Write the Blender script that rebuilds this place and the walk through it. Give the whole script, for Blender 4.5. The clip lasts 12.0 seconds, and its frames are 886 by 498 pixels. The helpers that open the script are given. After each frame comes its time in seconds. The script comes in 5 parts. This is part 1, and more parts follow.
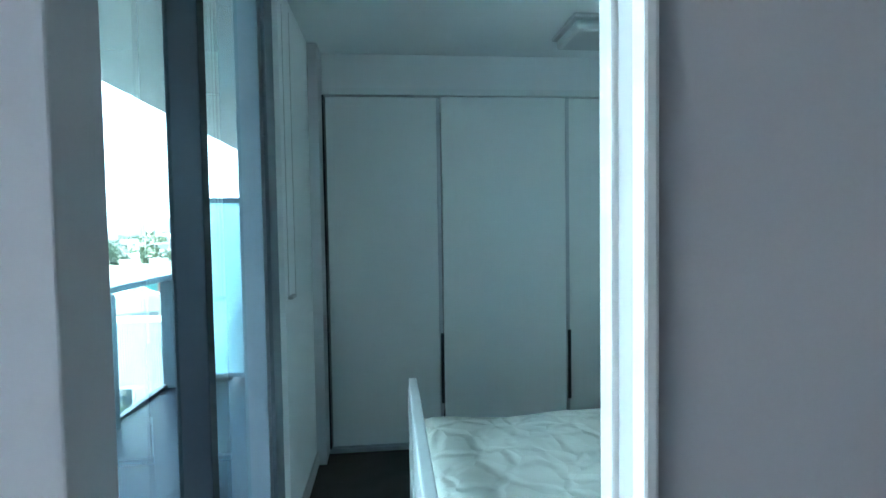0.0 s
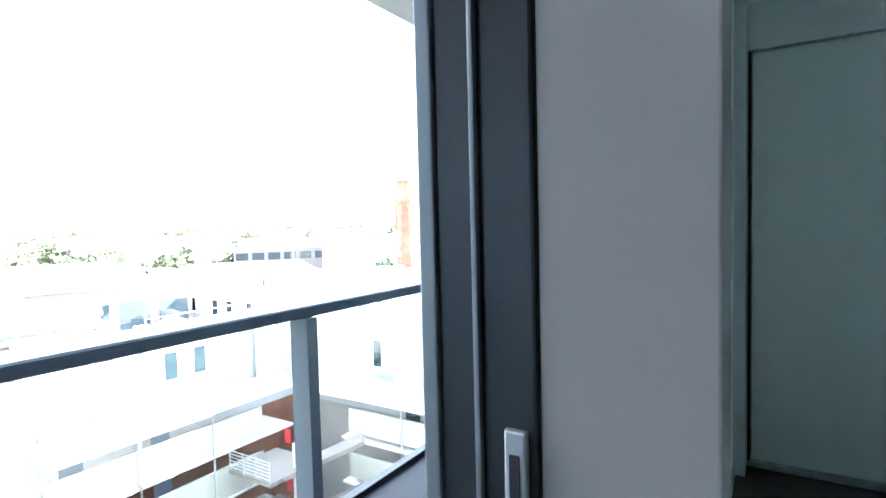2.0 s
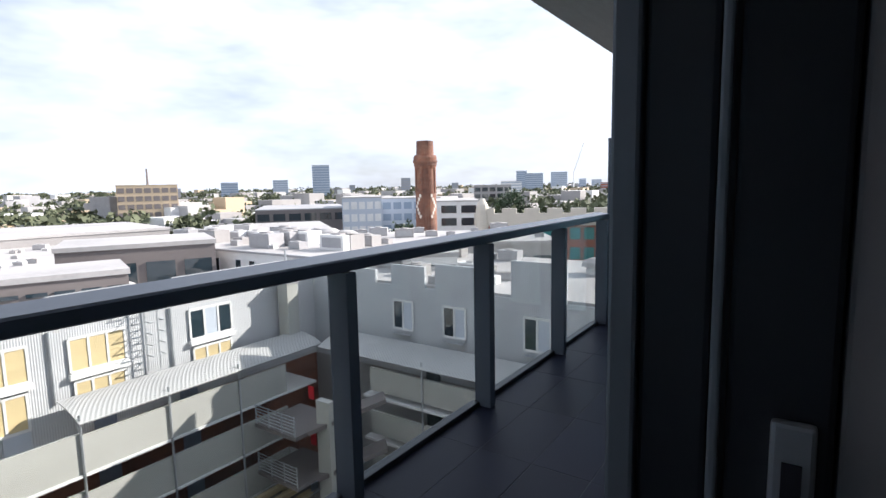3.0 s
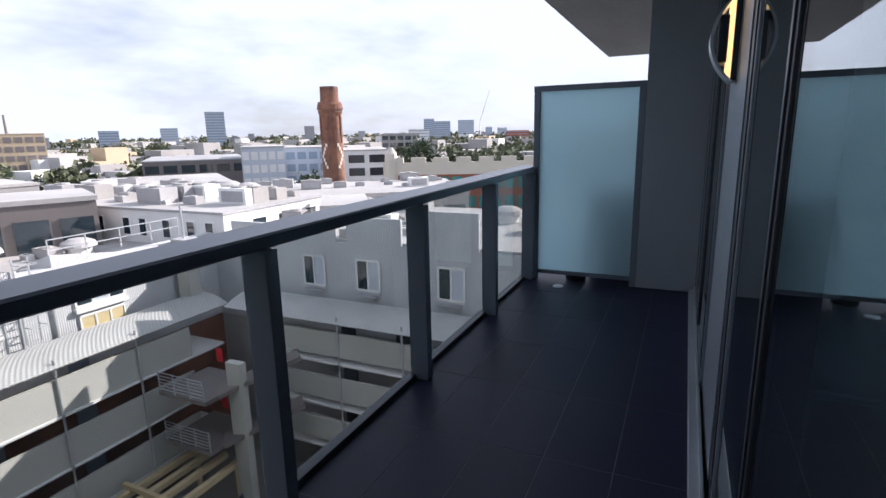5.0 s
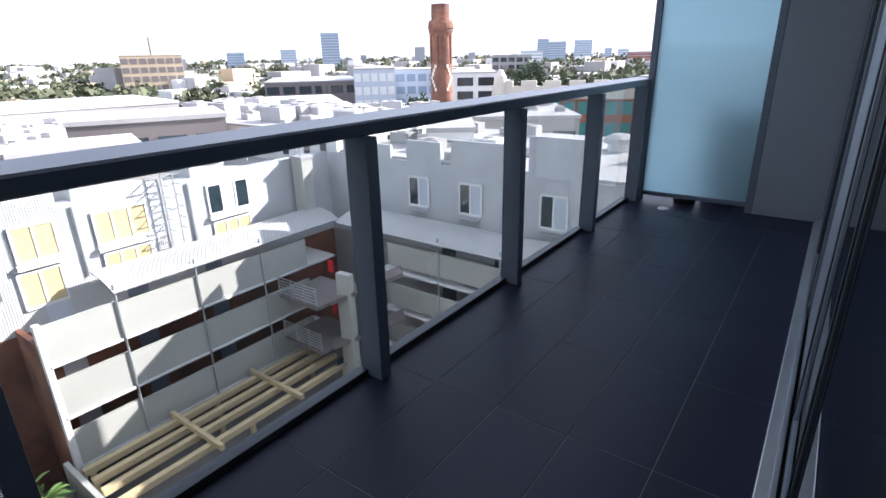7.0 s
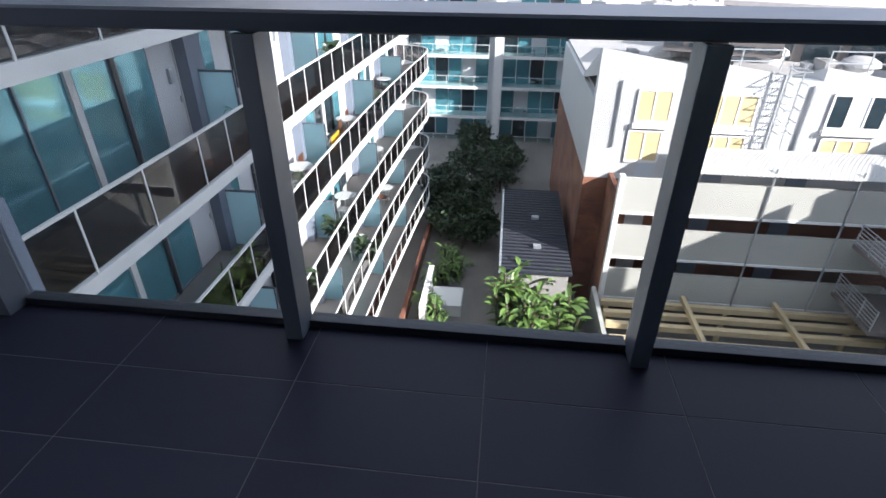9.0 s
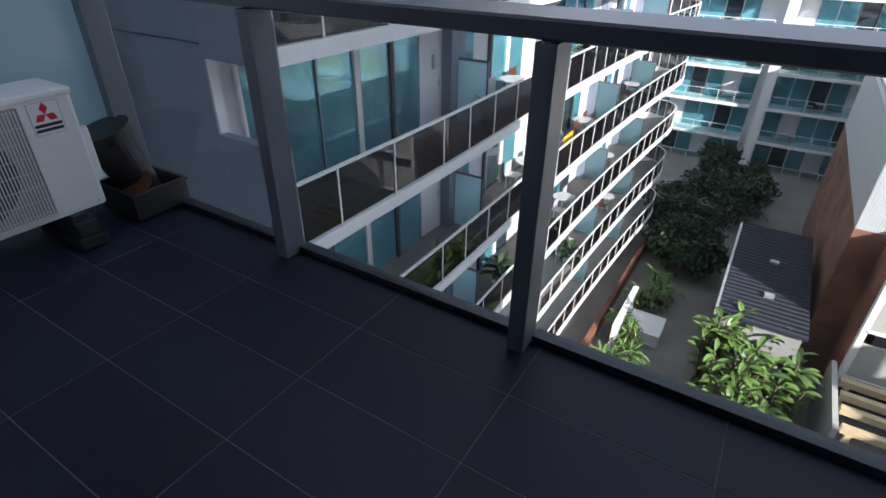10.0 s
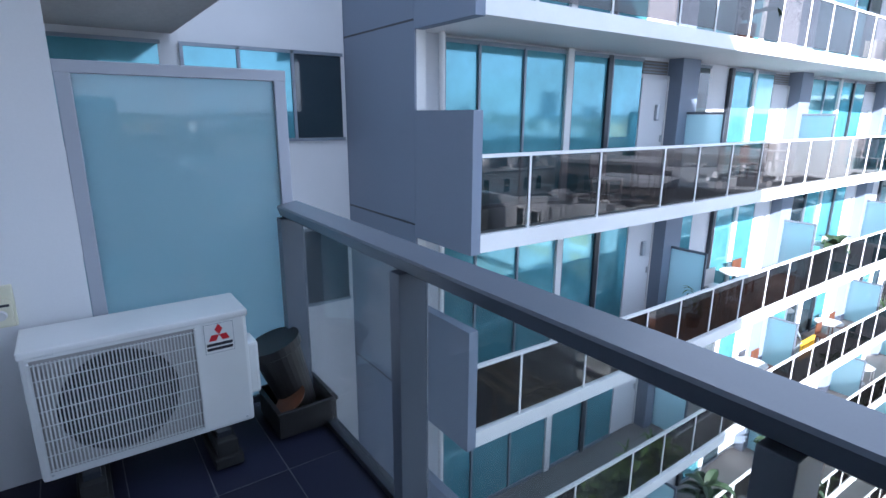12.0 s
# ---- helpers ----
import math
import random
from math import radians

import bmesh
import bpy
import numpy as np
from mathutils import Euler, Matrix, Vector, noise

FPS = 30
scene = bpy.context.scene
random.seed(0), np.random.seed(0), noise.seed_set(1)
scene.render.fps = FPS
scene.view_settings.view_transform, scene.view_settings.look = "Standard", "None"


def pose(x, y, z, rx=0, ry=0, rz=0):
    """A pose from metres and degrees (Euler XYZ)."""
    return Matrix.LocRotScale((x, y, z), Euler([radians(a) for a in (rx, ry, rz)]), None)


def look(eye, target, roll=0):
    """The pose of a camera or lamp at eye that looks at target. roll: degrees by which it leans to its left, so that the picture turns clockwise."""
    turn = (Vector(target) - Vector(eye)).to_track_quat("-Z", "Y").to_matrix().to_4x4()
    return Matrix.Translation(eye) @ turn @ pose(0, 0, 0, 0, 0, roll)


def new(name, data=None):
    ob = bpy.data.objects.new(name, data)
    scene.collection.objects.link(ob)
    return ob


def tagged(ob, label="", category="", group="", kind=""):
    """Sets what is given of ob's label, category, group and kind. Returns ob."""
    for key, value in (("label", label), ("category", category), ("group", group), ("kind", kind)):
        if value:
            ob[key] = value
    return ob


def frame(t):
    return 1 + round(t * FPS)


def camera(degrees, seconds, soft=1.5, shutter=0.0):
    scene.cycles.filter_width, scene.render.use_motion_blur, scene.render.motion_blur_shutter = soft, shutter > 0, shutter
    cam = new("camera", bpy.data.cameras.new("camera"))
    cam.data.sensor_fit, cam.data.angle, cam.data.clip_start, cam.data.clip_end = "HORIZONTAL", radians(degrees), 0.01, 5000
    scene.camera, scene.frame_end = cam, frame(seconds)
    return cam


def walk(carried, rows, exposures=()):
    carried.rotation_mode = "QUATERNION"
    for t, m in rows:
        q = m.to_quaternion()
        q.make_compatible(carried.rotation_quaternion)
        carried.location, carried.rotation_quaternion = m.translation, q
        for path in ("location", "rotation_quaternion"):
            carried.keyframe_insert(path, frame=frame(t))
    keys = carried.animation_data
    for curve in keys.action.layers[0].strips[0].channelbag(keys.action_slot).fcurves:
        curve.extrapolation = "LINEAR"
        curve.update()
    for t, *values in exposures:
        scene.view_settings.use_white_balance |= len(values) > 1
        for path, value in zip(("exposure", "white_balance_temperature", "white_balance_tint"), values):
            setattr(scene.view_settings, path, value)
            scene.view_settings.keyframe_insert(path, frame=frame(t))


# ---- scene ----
cam = camera(80.0, 12.0)
PATH = [
    (0, (0.651, -0.507, 1.502), (0.849, 1.481, 1.419), -0.9),
    (0.5, (0.592, -0.484, 1.473), (0.522, 1.513, 1.392), -1.2),
    (1, (0.577, -0.477, 1.488), (0.08, 1.459, 1.394), -1.2),
    (1.5, (0.507, -0.475, 1.46), (-0.365, 1.322, 1.362), -1.2),
    (2, (0.36, -0.451, 1.45), (-0.707, 1.238, 1.354), -1.4),
    (2.5, (0.236, -0.422, 1.412), (-0.89, 1.226, 1.297), -0.9),
    (3, (0.132, -0.342, 1.386), (-0.991, 1.296, 1.151), -1.1),
    (4.8, (-0.145, -0.109, 1.409), (-1.059, 1.618, 0.983), -0.7),
    (5, (-0.141, -0.127, 1.418), (-0.957, 1.648, 0.989), -1.2),
    (5.5, (-0.128, -0.161, 1.412), (-0.779, 1.679, 0.977), -1.3),
    (6, (-0.11, -0.165, 1.403), (-0.733, 1.672, 0.918), -1.6),
    (6.5, (-0.071, -0.14, 1.345), (-0.806, 1.63, 0.775), -1.5),
    (7, (-0.052, -0.191, 1.306), (-1.166, 1.323, 0.623), -1.2),
    (7.2, (-0.059, -0.216, 1.29), (-1.296, 1.17, 0.55), -1.0),
    (8.8, (-0.025, -0.479, 1.265), (-1.751, -0.471, 0.254), 0.7),
    (9, (-0.023, -0.506, 1.252), (-1.735, -0.703, 0.237), 0.3),
    (9.5, (-0.008, -0.582, 1.238), (-1.597, -1.245, 0.221), 0.4),
    (10, (-0.083, -0.674, 1.274), (-1.542, -1.576, 0.244), 0.7),
    (10.5, (-0.135, -0.759, 1.353), (-1.538, -1.768, 0.348), 1.0),
    (11, (-0.24, -0.887, 1.389), (-1.538, -2.094, 0.462), 1.0),
    (11.5, (-0.407, -0.922, 1.489), (-1.527, -2.392, 0.725), 1.0),
    (12, (-0.603, -0.925, 1.531), (-1.726, -2.505, 1.041), 0.3),
]
walk(cam, [(t, look(eye, target, roll)) for t, eye, target, roll in PATH],
     [(0.0, 4.85, 5800, 2), (0.9, 4.85, 5800, 1), (1.6, 4.4, 6000, 4), (2.0, 4.3, 6150, 7), (2.4, 2.3, 6450, 12), (2.7, 1.4, 6400, 13), (3.0, 1.05, 6350, 15), (5.0, 0.9, 6300, 19), (6.5, 1.35, 6150, 19),
      (7.2, 1.65, 6100, 19), (8.8, 1.6, 6200, 18), (9.1, 1.45, 6200, 18), (9.6, 1.1, 6200, 18), (10.5, 1.4, 6050, 18), (11.2, 1.55, 5750, 14), (12.0, 1.9, 5450, 14)])

# ---- world, sun, exposure ----
SUN_EL = radians(27)
SUN_DIR = Vector((0.573, 0.82, 0)).normalized()
world = bpy.data.worlds.new("world")
scene.world = world
world.use_nodes = True
wn = world.node_tree
wn.nodes.clear()
w_out = wn.nodes.new("ShaderNodeOutputWorld")
w_bg = wn.nodes.new("ShaderNodeBackground")
w_sky = wn.nodes.new("ShaderNodeTexSky")
w_sky.sky_type, w_sky.sun_disc = "NISHITA", False
w_sky.sun_elevation, w_sky.sun_rotation = SUN_EL, math.atan2(SUN_DIR.x, SUN_DIR.y)
w_sky.air_density, w_sky.dust_density, w_sky.ozone_density = 1.0, 1.2, 1.5
w_co = wn.nodes.new("ShaderNodeTexCoord")
w_map = wn.nodes.new("ShaderNodeMapping")
w_map.inputs["Scale"].default_value = (1.0, 1.0, 3.2)
w_noise = wn.nodes.new("ShaderNodeTexNoise")
w_noise.inputs["Scale"].default_value, w_noise.inputs["Detail"].default_value = 1.6, 5.0
w_noise.inputs["Roughness"].default_value = 0.62
w_ramp = wn.nodes.new("ShaderNodeValToRGB")
w_ramp.color_ramp.elements[0].position, w_ramp.color_ramp.elements[1].position = 0.22, 0.56
w_mix = wn.nodes.new("ShaderNodeMixRGB")
w_mix.inputs["Color2"].default_value = (8.9, 9.9, 11.2, 1)
wn.links.new(w_co.outputs["Generated"], w_map.inputs["Vector"])
wn.links.new(w_map.outputs["Vector"], w_noise.inputs["Vector"])
wn.links.new(w_noise.outputs["Fac"], w_ramp.inputs["Fac"])
wn.links.new(w_ramp.outputs["Color"], w_mix.inputs["Fac"])
wn.links.new(w_sky.outputs["Color"], w_mix.inputs["Color1"])
wn.links.new(w_mix.outputs["Color"], w_bg.inputs["Color"])
w_bg.inputs["Strength"].default_value = 0.058
wn.links.new(w_bg.outputs["Background"], w_out.inputs["Surface"])

sun = new("sun", bpy.data.lights.new("sun", "SUN"))
sun.data.energy, sun.data.angle, sun.data.color = 5.0, radians(0.5), (1.0, 0.94, 0.85)
sun.matrix_world = look((0, 0, 30), Vector((0, 0, 30)) - Vector((SUN_DIR.x * math.cos(SUN_EL), SUN_DIR.y * math.cos(SUN_EL), math.sin(SUN_EL))))


# ---- materials ----
def mat(name, col, rough=0.6, metal=0.0, var=0.12, scale=3.0, fine=60.0, bump=0.1, spec=0.5, rand=0.0, dirt=None, dirt_amt=0.0, stretch=(1, 1, 1)):
    """Painted or plain surface: base colour varied at two scales, with fine relief."""
    m = bpy.data.materials.new(name)
    m.use_nodes = True
    nt = m.node_tree
    b = nt.nodes["Principled BSDF"]
    b.inputs["Roughness"].default_value, b.inputs["Metallic"].default_value = rough, metal
    b.inputs["Specular IOR Level"].default_value = spec
    co = nt.nodes.new("ShaderNodeTexCoord")
    mp = nt.nodes.new("ShaderNodeMapping")
    mp.inputs["Scale"].default_value = stretch
    nt.links.new(co.outputs["Object"], mp.inputs["Vector"])
    n1, n2 = nt.nodes.new("ShaderNodeTexNoise"), nt.nodes.new("ShaderNodeTexNoise")
    n1.inputs["Scale"].default_value, n1.inputs["Detail"].default_value = scale, 5
    n2.inputs["Scale"].default_value, n2.inputs["Detail"].default_value = fine, 3
    for n in (n1, n2):
        nt.links.new(mp.outputs["Vector"], n.inputs["Vector"])
    add = nt.nodes.new("ShaderNodeMath")
    add.operation = "MULTIPLY_ADD"
    nt.links.new(n2.outputs["Fac"], add.inputs[0])
    add.inputs[1].default_value = 0.4
    nt.links.new(n1.outputs["Fac"], add.inputs[2])
    mr = nt.nodes.new("ShaderNodeMapRange")
    mr.inputs["From Min"].default_value, mr.inputs["From Max"].default_value = 0.4, 1.0
    mr.inputs["To Min"].default_value, mr.inputs["To Max"].default_value = 1 - var, 1 + var
    nt.links.new(add.outputs[0], mr.inputs["Value"])
    hsv = nt.nodes.new("ShaderNodeHueSaturation")
    hsv.inputs["Color"].default_value = (*col, 1)
    last = mr.outputs["Result"]
    if rand:
        oi = nt.nodes.new("ShaderNodeObjectInfo")
        r2 = nt.nodes.new("ShaderNodeMapRange")
        r2.inputs["To Min"].default_value, r2.inputs["To Max"].default_value = 1 - rand, 1 + rand
        nt.links.new(oi.outputs["Random"], r2.inputs["Value"])
        mu = nt.nodes.new("ShaderNodeMath")
        mu.operation = "MULTIPLY"
        nt.links.new(last, mu.inputs[0])
        nt.links.new(r2.outputs["Result"], mu.inputs[1])
        last = mu.outputs[0]
    nt.links.new(last, hsv.inputs["Value"])
    colour = hsv.outputs["Color"]
    if dirt:
        n3 = nt.nodes.new("ShaderNodeTexNoise")
        n3.inputs["Scale"].default_value, n3.inputs["Detail"].default_value = scale * 0.6, 8
        nt.links.new(mp.outputs["Vector"], n3.inputs["Vector"])
        rp = nt.nodes.new("ShaderNodeValToRGB")
        rp.color_ramp.elements[0].position, rp.color_ramp.elements[1].position = 0.48, 0.75
        rp.color_ramp.elements[1].color = (dirt_amt, dirt_amt, dirt_amt, 1)
        nt.links.new(n3.outputs["Fac"], rp.inputs["Fac"])
        mx = nt.nodes.new("ShaderNodeMixRGB")
        mx.inputs["Color2"].default_value = (*dirt, 1)
        nt.links.new(rp.outputs["Color"], mx.inputs["Fac"])
        nt.links.new(colour, mx.inputs["Color1"])
        colour = mx.outputs["Color"]
    nt.links.new(colour, b.inputs["Base Color"])
    if bump:
        bp = nt.nodes.new("ShaderNodeBump")
        bp.inputs["Strength"].default_value, bp.inputs["Distance"].default_value = bump, 0.01
        nt.links.new(add.outputs[0], bp.inputs["Height"])
        nt.links.new(bp.outputs["Normal"], b.inputs["Normal"])
    return m


def gloss_factor(nt, base, power=5.0):
    """Gloss that grows towards grazing angles, the same from both sides of a pane."""
    lw, pw, ma = nt.nodes.new("ShaderNodeLayerWeight"), nt.nodes.new("ShaderNodeMath"), nt.nodes.new("ShaderNodeMath")
    lw.inputs["Blend"].default_value = 0.5
    pw.operation, ma.operation = "POWER", "MULTIPLY_ADD"
    pw.inputs[1].default_value = power
    nt.links.new(lw.outputs["Facing"], pw.inputs[0])
    nt.links.new(pw.outputs[0], ma.inputs[0])
    ma.inputs[1].default_value, ma.inputs[2].default_value = 1 - base, base
    return ma.outputs[0]


def glass_mat(name, tint, rough=0.0, smear=0.0, power=5.0, base=0.02):
    """A clear tinted pane: tinted see-through with Fresnel gloss, slightly smeared."""
    m = bpy.data.materials.new(name)
    m.use_nodes = True
    nt = m.node_tree
    nt.nodes.clear()
    out = nt.nodes.new("ShaderNodeOutputMaterial")
    tr, gl, mx = nt.nodes.new("ShaderNodeBsdfTransparent"), nt.nodes.new("ShaderNodeBsdfGlossy"), nt.nodes.new("ShaderNodeMixShader")
    fr = gloss_factor(nt, base, power)
    tr.inputs["Color"].default_value = (*tint, 1)
    gl.inputs["Roughness"].default_value = rough
    nt.links.new(fr, mx.inputs["Fac"])
    nt.links.new(tr.outputs["BSDF"], mx.inputs[1])
    nt.links.new(gl.outputs["BSDF"], mx.inputs[2])
    last = mx.outputs["Shader"]
    if smear:
        co, no, rp = nt.nodes.new("ShaderNodeTexCoord"), nt.nodes.new("ShaderNodeTexNoise"), nt.nodes.new("ShaderNodeMapRange")
        no.inputs["Scale"].default_value, no.inputs["Detail"].default_value = 2.2, 6
        rp.inputs["From Min"].default_value, rp.inputs["From Max"].default_value = 0.35, 0.75
        rp.inputs["To Max"].default_value = smear
        df, m2 = nt.nodes.new("ShaderNodeBsdfDiffuse"), nt.nodes.new("ShaderNodeMixShader")
        df.inputs["Color"].default_value = (0.75, 0.76, 0.76, 1)
        nt.links.new(co.outputs["Object"], no.inputs["Vector"])
        nt.links.new(no.outputs["Fac"], rp.inputs["Value"])
        nt.links.new(rp.outputs["Result"], m2.inputs["Fac"])
        nt.links.new(last, m2.inputs[1])
        nt.links.new(df.outputs["BSDF"], m2.inputs[2])
        last = m2.outputs["Shader"]
    nt.links.new(last, out.inputs["Surface"])
    return m


def frosted_mat(name, col):
    m = bpy.data.materials.new(name)
    m.use_nodes = True
    nt = m.node_tree
    nt.nodes.clear()
    out = nt.nodes.new("ShaderNodeOutputMaterial")
    tl, rf, gl = nt.nodes.new("ShaderNodeBsdfTranslucent"), nt.nodes.new("ShaderNodeBsdfRefraction"), nt.nodes.new("ShaderNodeBsdfGlossy")
    df = nt.nodes.new("ShaderNodeBsdfDiffuse")
    tl.inputs["Color"].default_value = (*col, 1)
    df.inputs["Color"].default_value = (*[c * 0.75 for c in col], 1)
    rf.inputs["Color"].default_value = (*col, 1)
    rf.inputs["Roughness"].default_value, rf.inputs["IOR"].default_value = 0.6, 1.02
    gl.inputs["Roughness"].default_value = 0.02
    fr = gloss_factor(nt, 0.05)
    a, b, c = (nt.nodes.new("ShaderNodeMixShader") for _ in range(3))
    a.inputs["Fac"].default_value, b.inputs["Fac"].default_value = 0.30, 0.05
    nt.links.new(tl.outputs[0], a.inputs[1])
    nt.links.new(rf.outputs[0], a.inputs[2])
    nt.links.new(a.outputs[0], b.inputs[1])
    nt.links.new(df.outputs[0], b.inputs[2])
    nt.links.new(fr, c.inputs["Fac"])
    nt.links.new(b.outputs[0], c.inputs[1])
    nt.links.new(gl.outputs[0], c.inputs[2])
    nt.links.new(c.outputs[0], out.inputs["Surface"])
    return m


def striped_mat(name, col, pitch, axis="X", rough=0.45, metal=0.0, depth=0.6, var=0.08):
    """Profiled sheet metal: ridges as relief on the surface."""
    m = mat(name, col, rough, metal, var=var, scale=0.6, fine=12, bump=0)
    nt = m.node_tree
    b = nt.nodes["Principled BSDF"]
    co, wv, bp = nt.nodes.new("ShaderNodeTexCoord"), nt.nodes.new("ShaderNodeTexWave"), nt.nodes.new("ShaderNodeBump")
    wv.bands_direction = axis
    wv.inputs["Scale"].default_value = 0.314 / pitch
    bp.inputs["Strength"].default_value, bp.inputs["Distance"].default_value = depth, pitch * 0.5
    nt.links.new(co.outputs["Object"], wv.inputs["Vector"])
    nt.links.new(wv.outputs["Fac"], bp.inputs["Height"])
    nt.links.new(bp.outputs["Normal"], b.inputs["Normal"])
    return m


def brick_mat(name, c1, c2, mortar, scale=1.0):
    m = mat(name, c1, 0.85, var=0.2, scale=0.8, fine=20, bump=0.2)
    nt = m.node_tree
    b = nt.nodes["Principled BSDF"]
    co, bk = nt.nodes.new("ShaderNodeTexCoord"), nt.nodes.new("ShaderNodeTexBrick")
    mp = nt.nodes.new("ShaderNodeMapping")
    mp.inputs["Rotation"].default_value = (radians(90), 0, 0)
    bk.inputs["Color1"].default_value, bk.inputs["Color2"].default_value, bk.inputs["Mortar"].default_value = (*c1, 1), (*c2, 1), (*mortar, 1)
    bk.inputs["Scale"].default_value = 4.2 * scale
    bk.inputs["Mortar Size"].default_value = 0.02
    nt.links.new(co.outputs["Object"], mp.inputs["Vector"])
    nt.links.new(mp.outputs["Vector"], bk.inputs["Vector"])
    no, rp, mu = nt.nodes.new("ShaderNodeTexNoise"), nt.nodes.new("ShaderNodeValToRGB"), nt.nodes.new("ShaderNodeMixRGB")
    no.inputs["Scale"].default_value, no.inputs["Detail"].default_value, no.inputs["Roughness"].default_value = 0.55, 7, 0.65
    rp.color_ramp.elements[0].position, rp.color_ramp.elements[1].position = 0.36, 0.66
    rp.color_ramp.elements[0].color, rp.color_ramp.elements[1].color = (0.55, 0.5, 0.5, 1), (1.5, 1.35, 1.1, 1)
    mu.blend_type = "MULTIPLY"
    mu.inputs["Fac"].default_value = 1.0
    nt.links.new(co.outputs["Object"], no.inputs["Vector"])
    nt.links.new(no.outputs["Fac"], rp.inputs["Fac"])
    nt.links.new(bk.outputs["Color"], mu.inputs["Color1"])
    nt.links.new(rp.outputs["Color"], mu.inputs["Color2"])
    nt.links.new(mu.outputs["Color"], b.inputs["Base Color"])
    return m


def glow_mat(name, col, power):
    m = bpy.data.materials.new(name)
    m.use_nodes = True
    b = m.node_tree.nodes["Principled BSDF"]
    b.inputs["Base Color"].default_value = (*col, 1)
    b.inputs["Emission Color"].default_value = (*col, 1)
    b.inputs["Emission Strength"].default_value = power
    return m


M_RAIL = mat("rail_paint", (0.14, 0.16, 0.195), 0.26, 0.0, spec=0.7, var=0.06, scale=2, fine=200, bump=0.03)
M_SCREENFRAME = mat("screen_frame_pale", (0.36, 0.38, 0.43), 0.45, 0.0, var=0.05, scale=2, fine=150, bump=0.02)
M_FRAME_DARK = mat("window_frame_dark", (0.035, 0.04, 0.05), 0.35, 0.3, var=0.08, bump=0.02)
M_FRAME = mat("window_frame_grey", (0.22, 0.25, 0.29), 0.4, 0.3, var=0.06, bump=0.02)
M_ALU = mat("bare_aluminium", (0.55, 0.57, 0.6), 0.35, 0.8, var=0.08, bump=0.03)
M_TILE = mat("floor_tile", (0.0135, 0.0150, 0.034), 0.45, var=0.14, spec=0.22, scale=2.5, fine=90, bump=0.05, rand=0.14, dirt=(0.025, 0.026, 0.041), dirt_amt=0.35)
M_GROUT = mat("grout", (0.105, 0.105, 0.115), 0.9, var=0.25, scale=8, bump=0.1)
M_WALL = mat("render_white", (0.66, 0.665, 0.68), 0.75, var=0.04, scale=1.2, fine=120, bump=0.05)
M_WALLGREY = mat("render_grey", (0.23, 0.25, 0.285), 0.7, var=0.06, scale=0.9, fine=100, bump=0.05)
M_CONC = mat("concrete_soffit", (0.38, 0.37, 0.355), 0.85, var=0.18, scale=1.1, fine=30, bump=0.15, dirt=(0.2, 0.19, 0.18), dirt_amt=0.5, stretch=(1, 0.25, 1))
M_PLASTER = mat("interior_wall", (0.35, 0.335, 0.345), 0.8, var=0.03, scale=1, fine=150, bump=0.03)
M_CEIL = mat("ceiling_white", (0.87, 0.88, 0.88), 0.85, var=0.03, scale=0.8, fine=150, bump=0.02)
M_GLOSSWHITE = mat("gloss_white_paint", (0.54, 0.54, 0.535), 0.3, var=0.03, scale=2, bump=0.02)
M_WARD = mat("wardrobe_white", (0.82, 0.84, 0.83), 0.4, var=0.03, scale=0.7, fine=80, bump=0.01)
M_CARPET = mat("dark_carpet", (0.06, 0.055, 0.05), 0.95, var=0.25, scale=5, fine=250, bump=0.5)
M_MATTRESS = mat("mattress_fabric", (0.62, 0.61, 0.56), 0.9, var=0.1, scale=9, fine=200, bump=0.2)
M_WOOD = mat("brown_wood", (0.13, 0.05, 0.025), 0.4, var=0.25, scale=4, fine=40, bump=0.05, stretch=(1, 8, 1))
M_BLACKPLASTIC = mat("black_plastic", (0.018, 0.017, 0.018), 0.45, var=0.2, scale=6, bump=0.05)
M_GRILLE = mat("grille_enamel", (0.62, 0.63, 0.63), 0.45, var=0.08, scale=6, fine=150)
M_ACWHITE = mat("white_enamel", (0.70, 0.71, 0.71), 0.38, var=0.03, scale=3, fine=150, bump=0.015, dirt=(0.5, 0.49, 0.46), dirt_amt=0.25)
M_ACDARK = mat("fan_dark", (0.02, 0.021, 0.023), 0.6, var=0.1)
def quilted_mat(name, col):
    """Stitched quilting: cells with sunken seams and fine weave."""
    m = mat(name, col, 0.9, var=0.07, scale=6, fine=220, bump=0)
    nt = m.node_tree
    co, no, mp, vo, bp = (nt.nodes.new("ShaderNode" + k) for k in ("TexCoord", "TexNoise", "MixRGB", "TexVoronoi", "Bump"))
    no.inputs["Scale"].default_value = 6.0
    mp.inputs["Fac"].default_value = 0.09
    vo.feature = "DISTANCE_TO_EDGE"
    vo.inputs["Scale"].default_value = 6.5
    rp = nt.nodes.new("ShaderNodeMapRange")
    rp.interpolation_type = "SMOOTHSTEP"
    rp.inputs["From Max"].default_value = 0.22
    bp.inputs["Strength"].default_value, bp.inputs["Distance"].default_value = 0.7, 0.012
    nt.links.new(co.outputs["Object"], no.inputs["Vector"])
    nt.links.new(co.outputs["Object"], mp.inputs["Color1"])
    nt.links.new(no.outputs["Color"], mp.inputs["Color2"])
    nt.links.new(mp.outputs["Color"], vo.inputs["Vector"])
    nt.links.new(vo.outputs["Distance"], rp.inputs["Value"])
    nt.links.new(rp.outputs["Result"], bp.inputs["Height"])
    nt.links.new(bp.outputs["Normal"], nt.nodes["Principled BSDF"].inputs["Normal"])
    return m


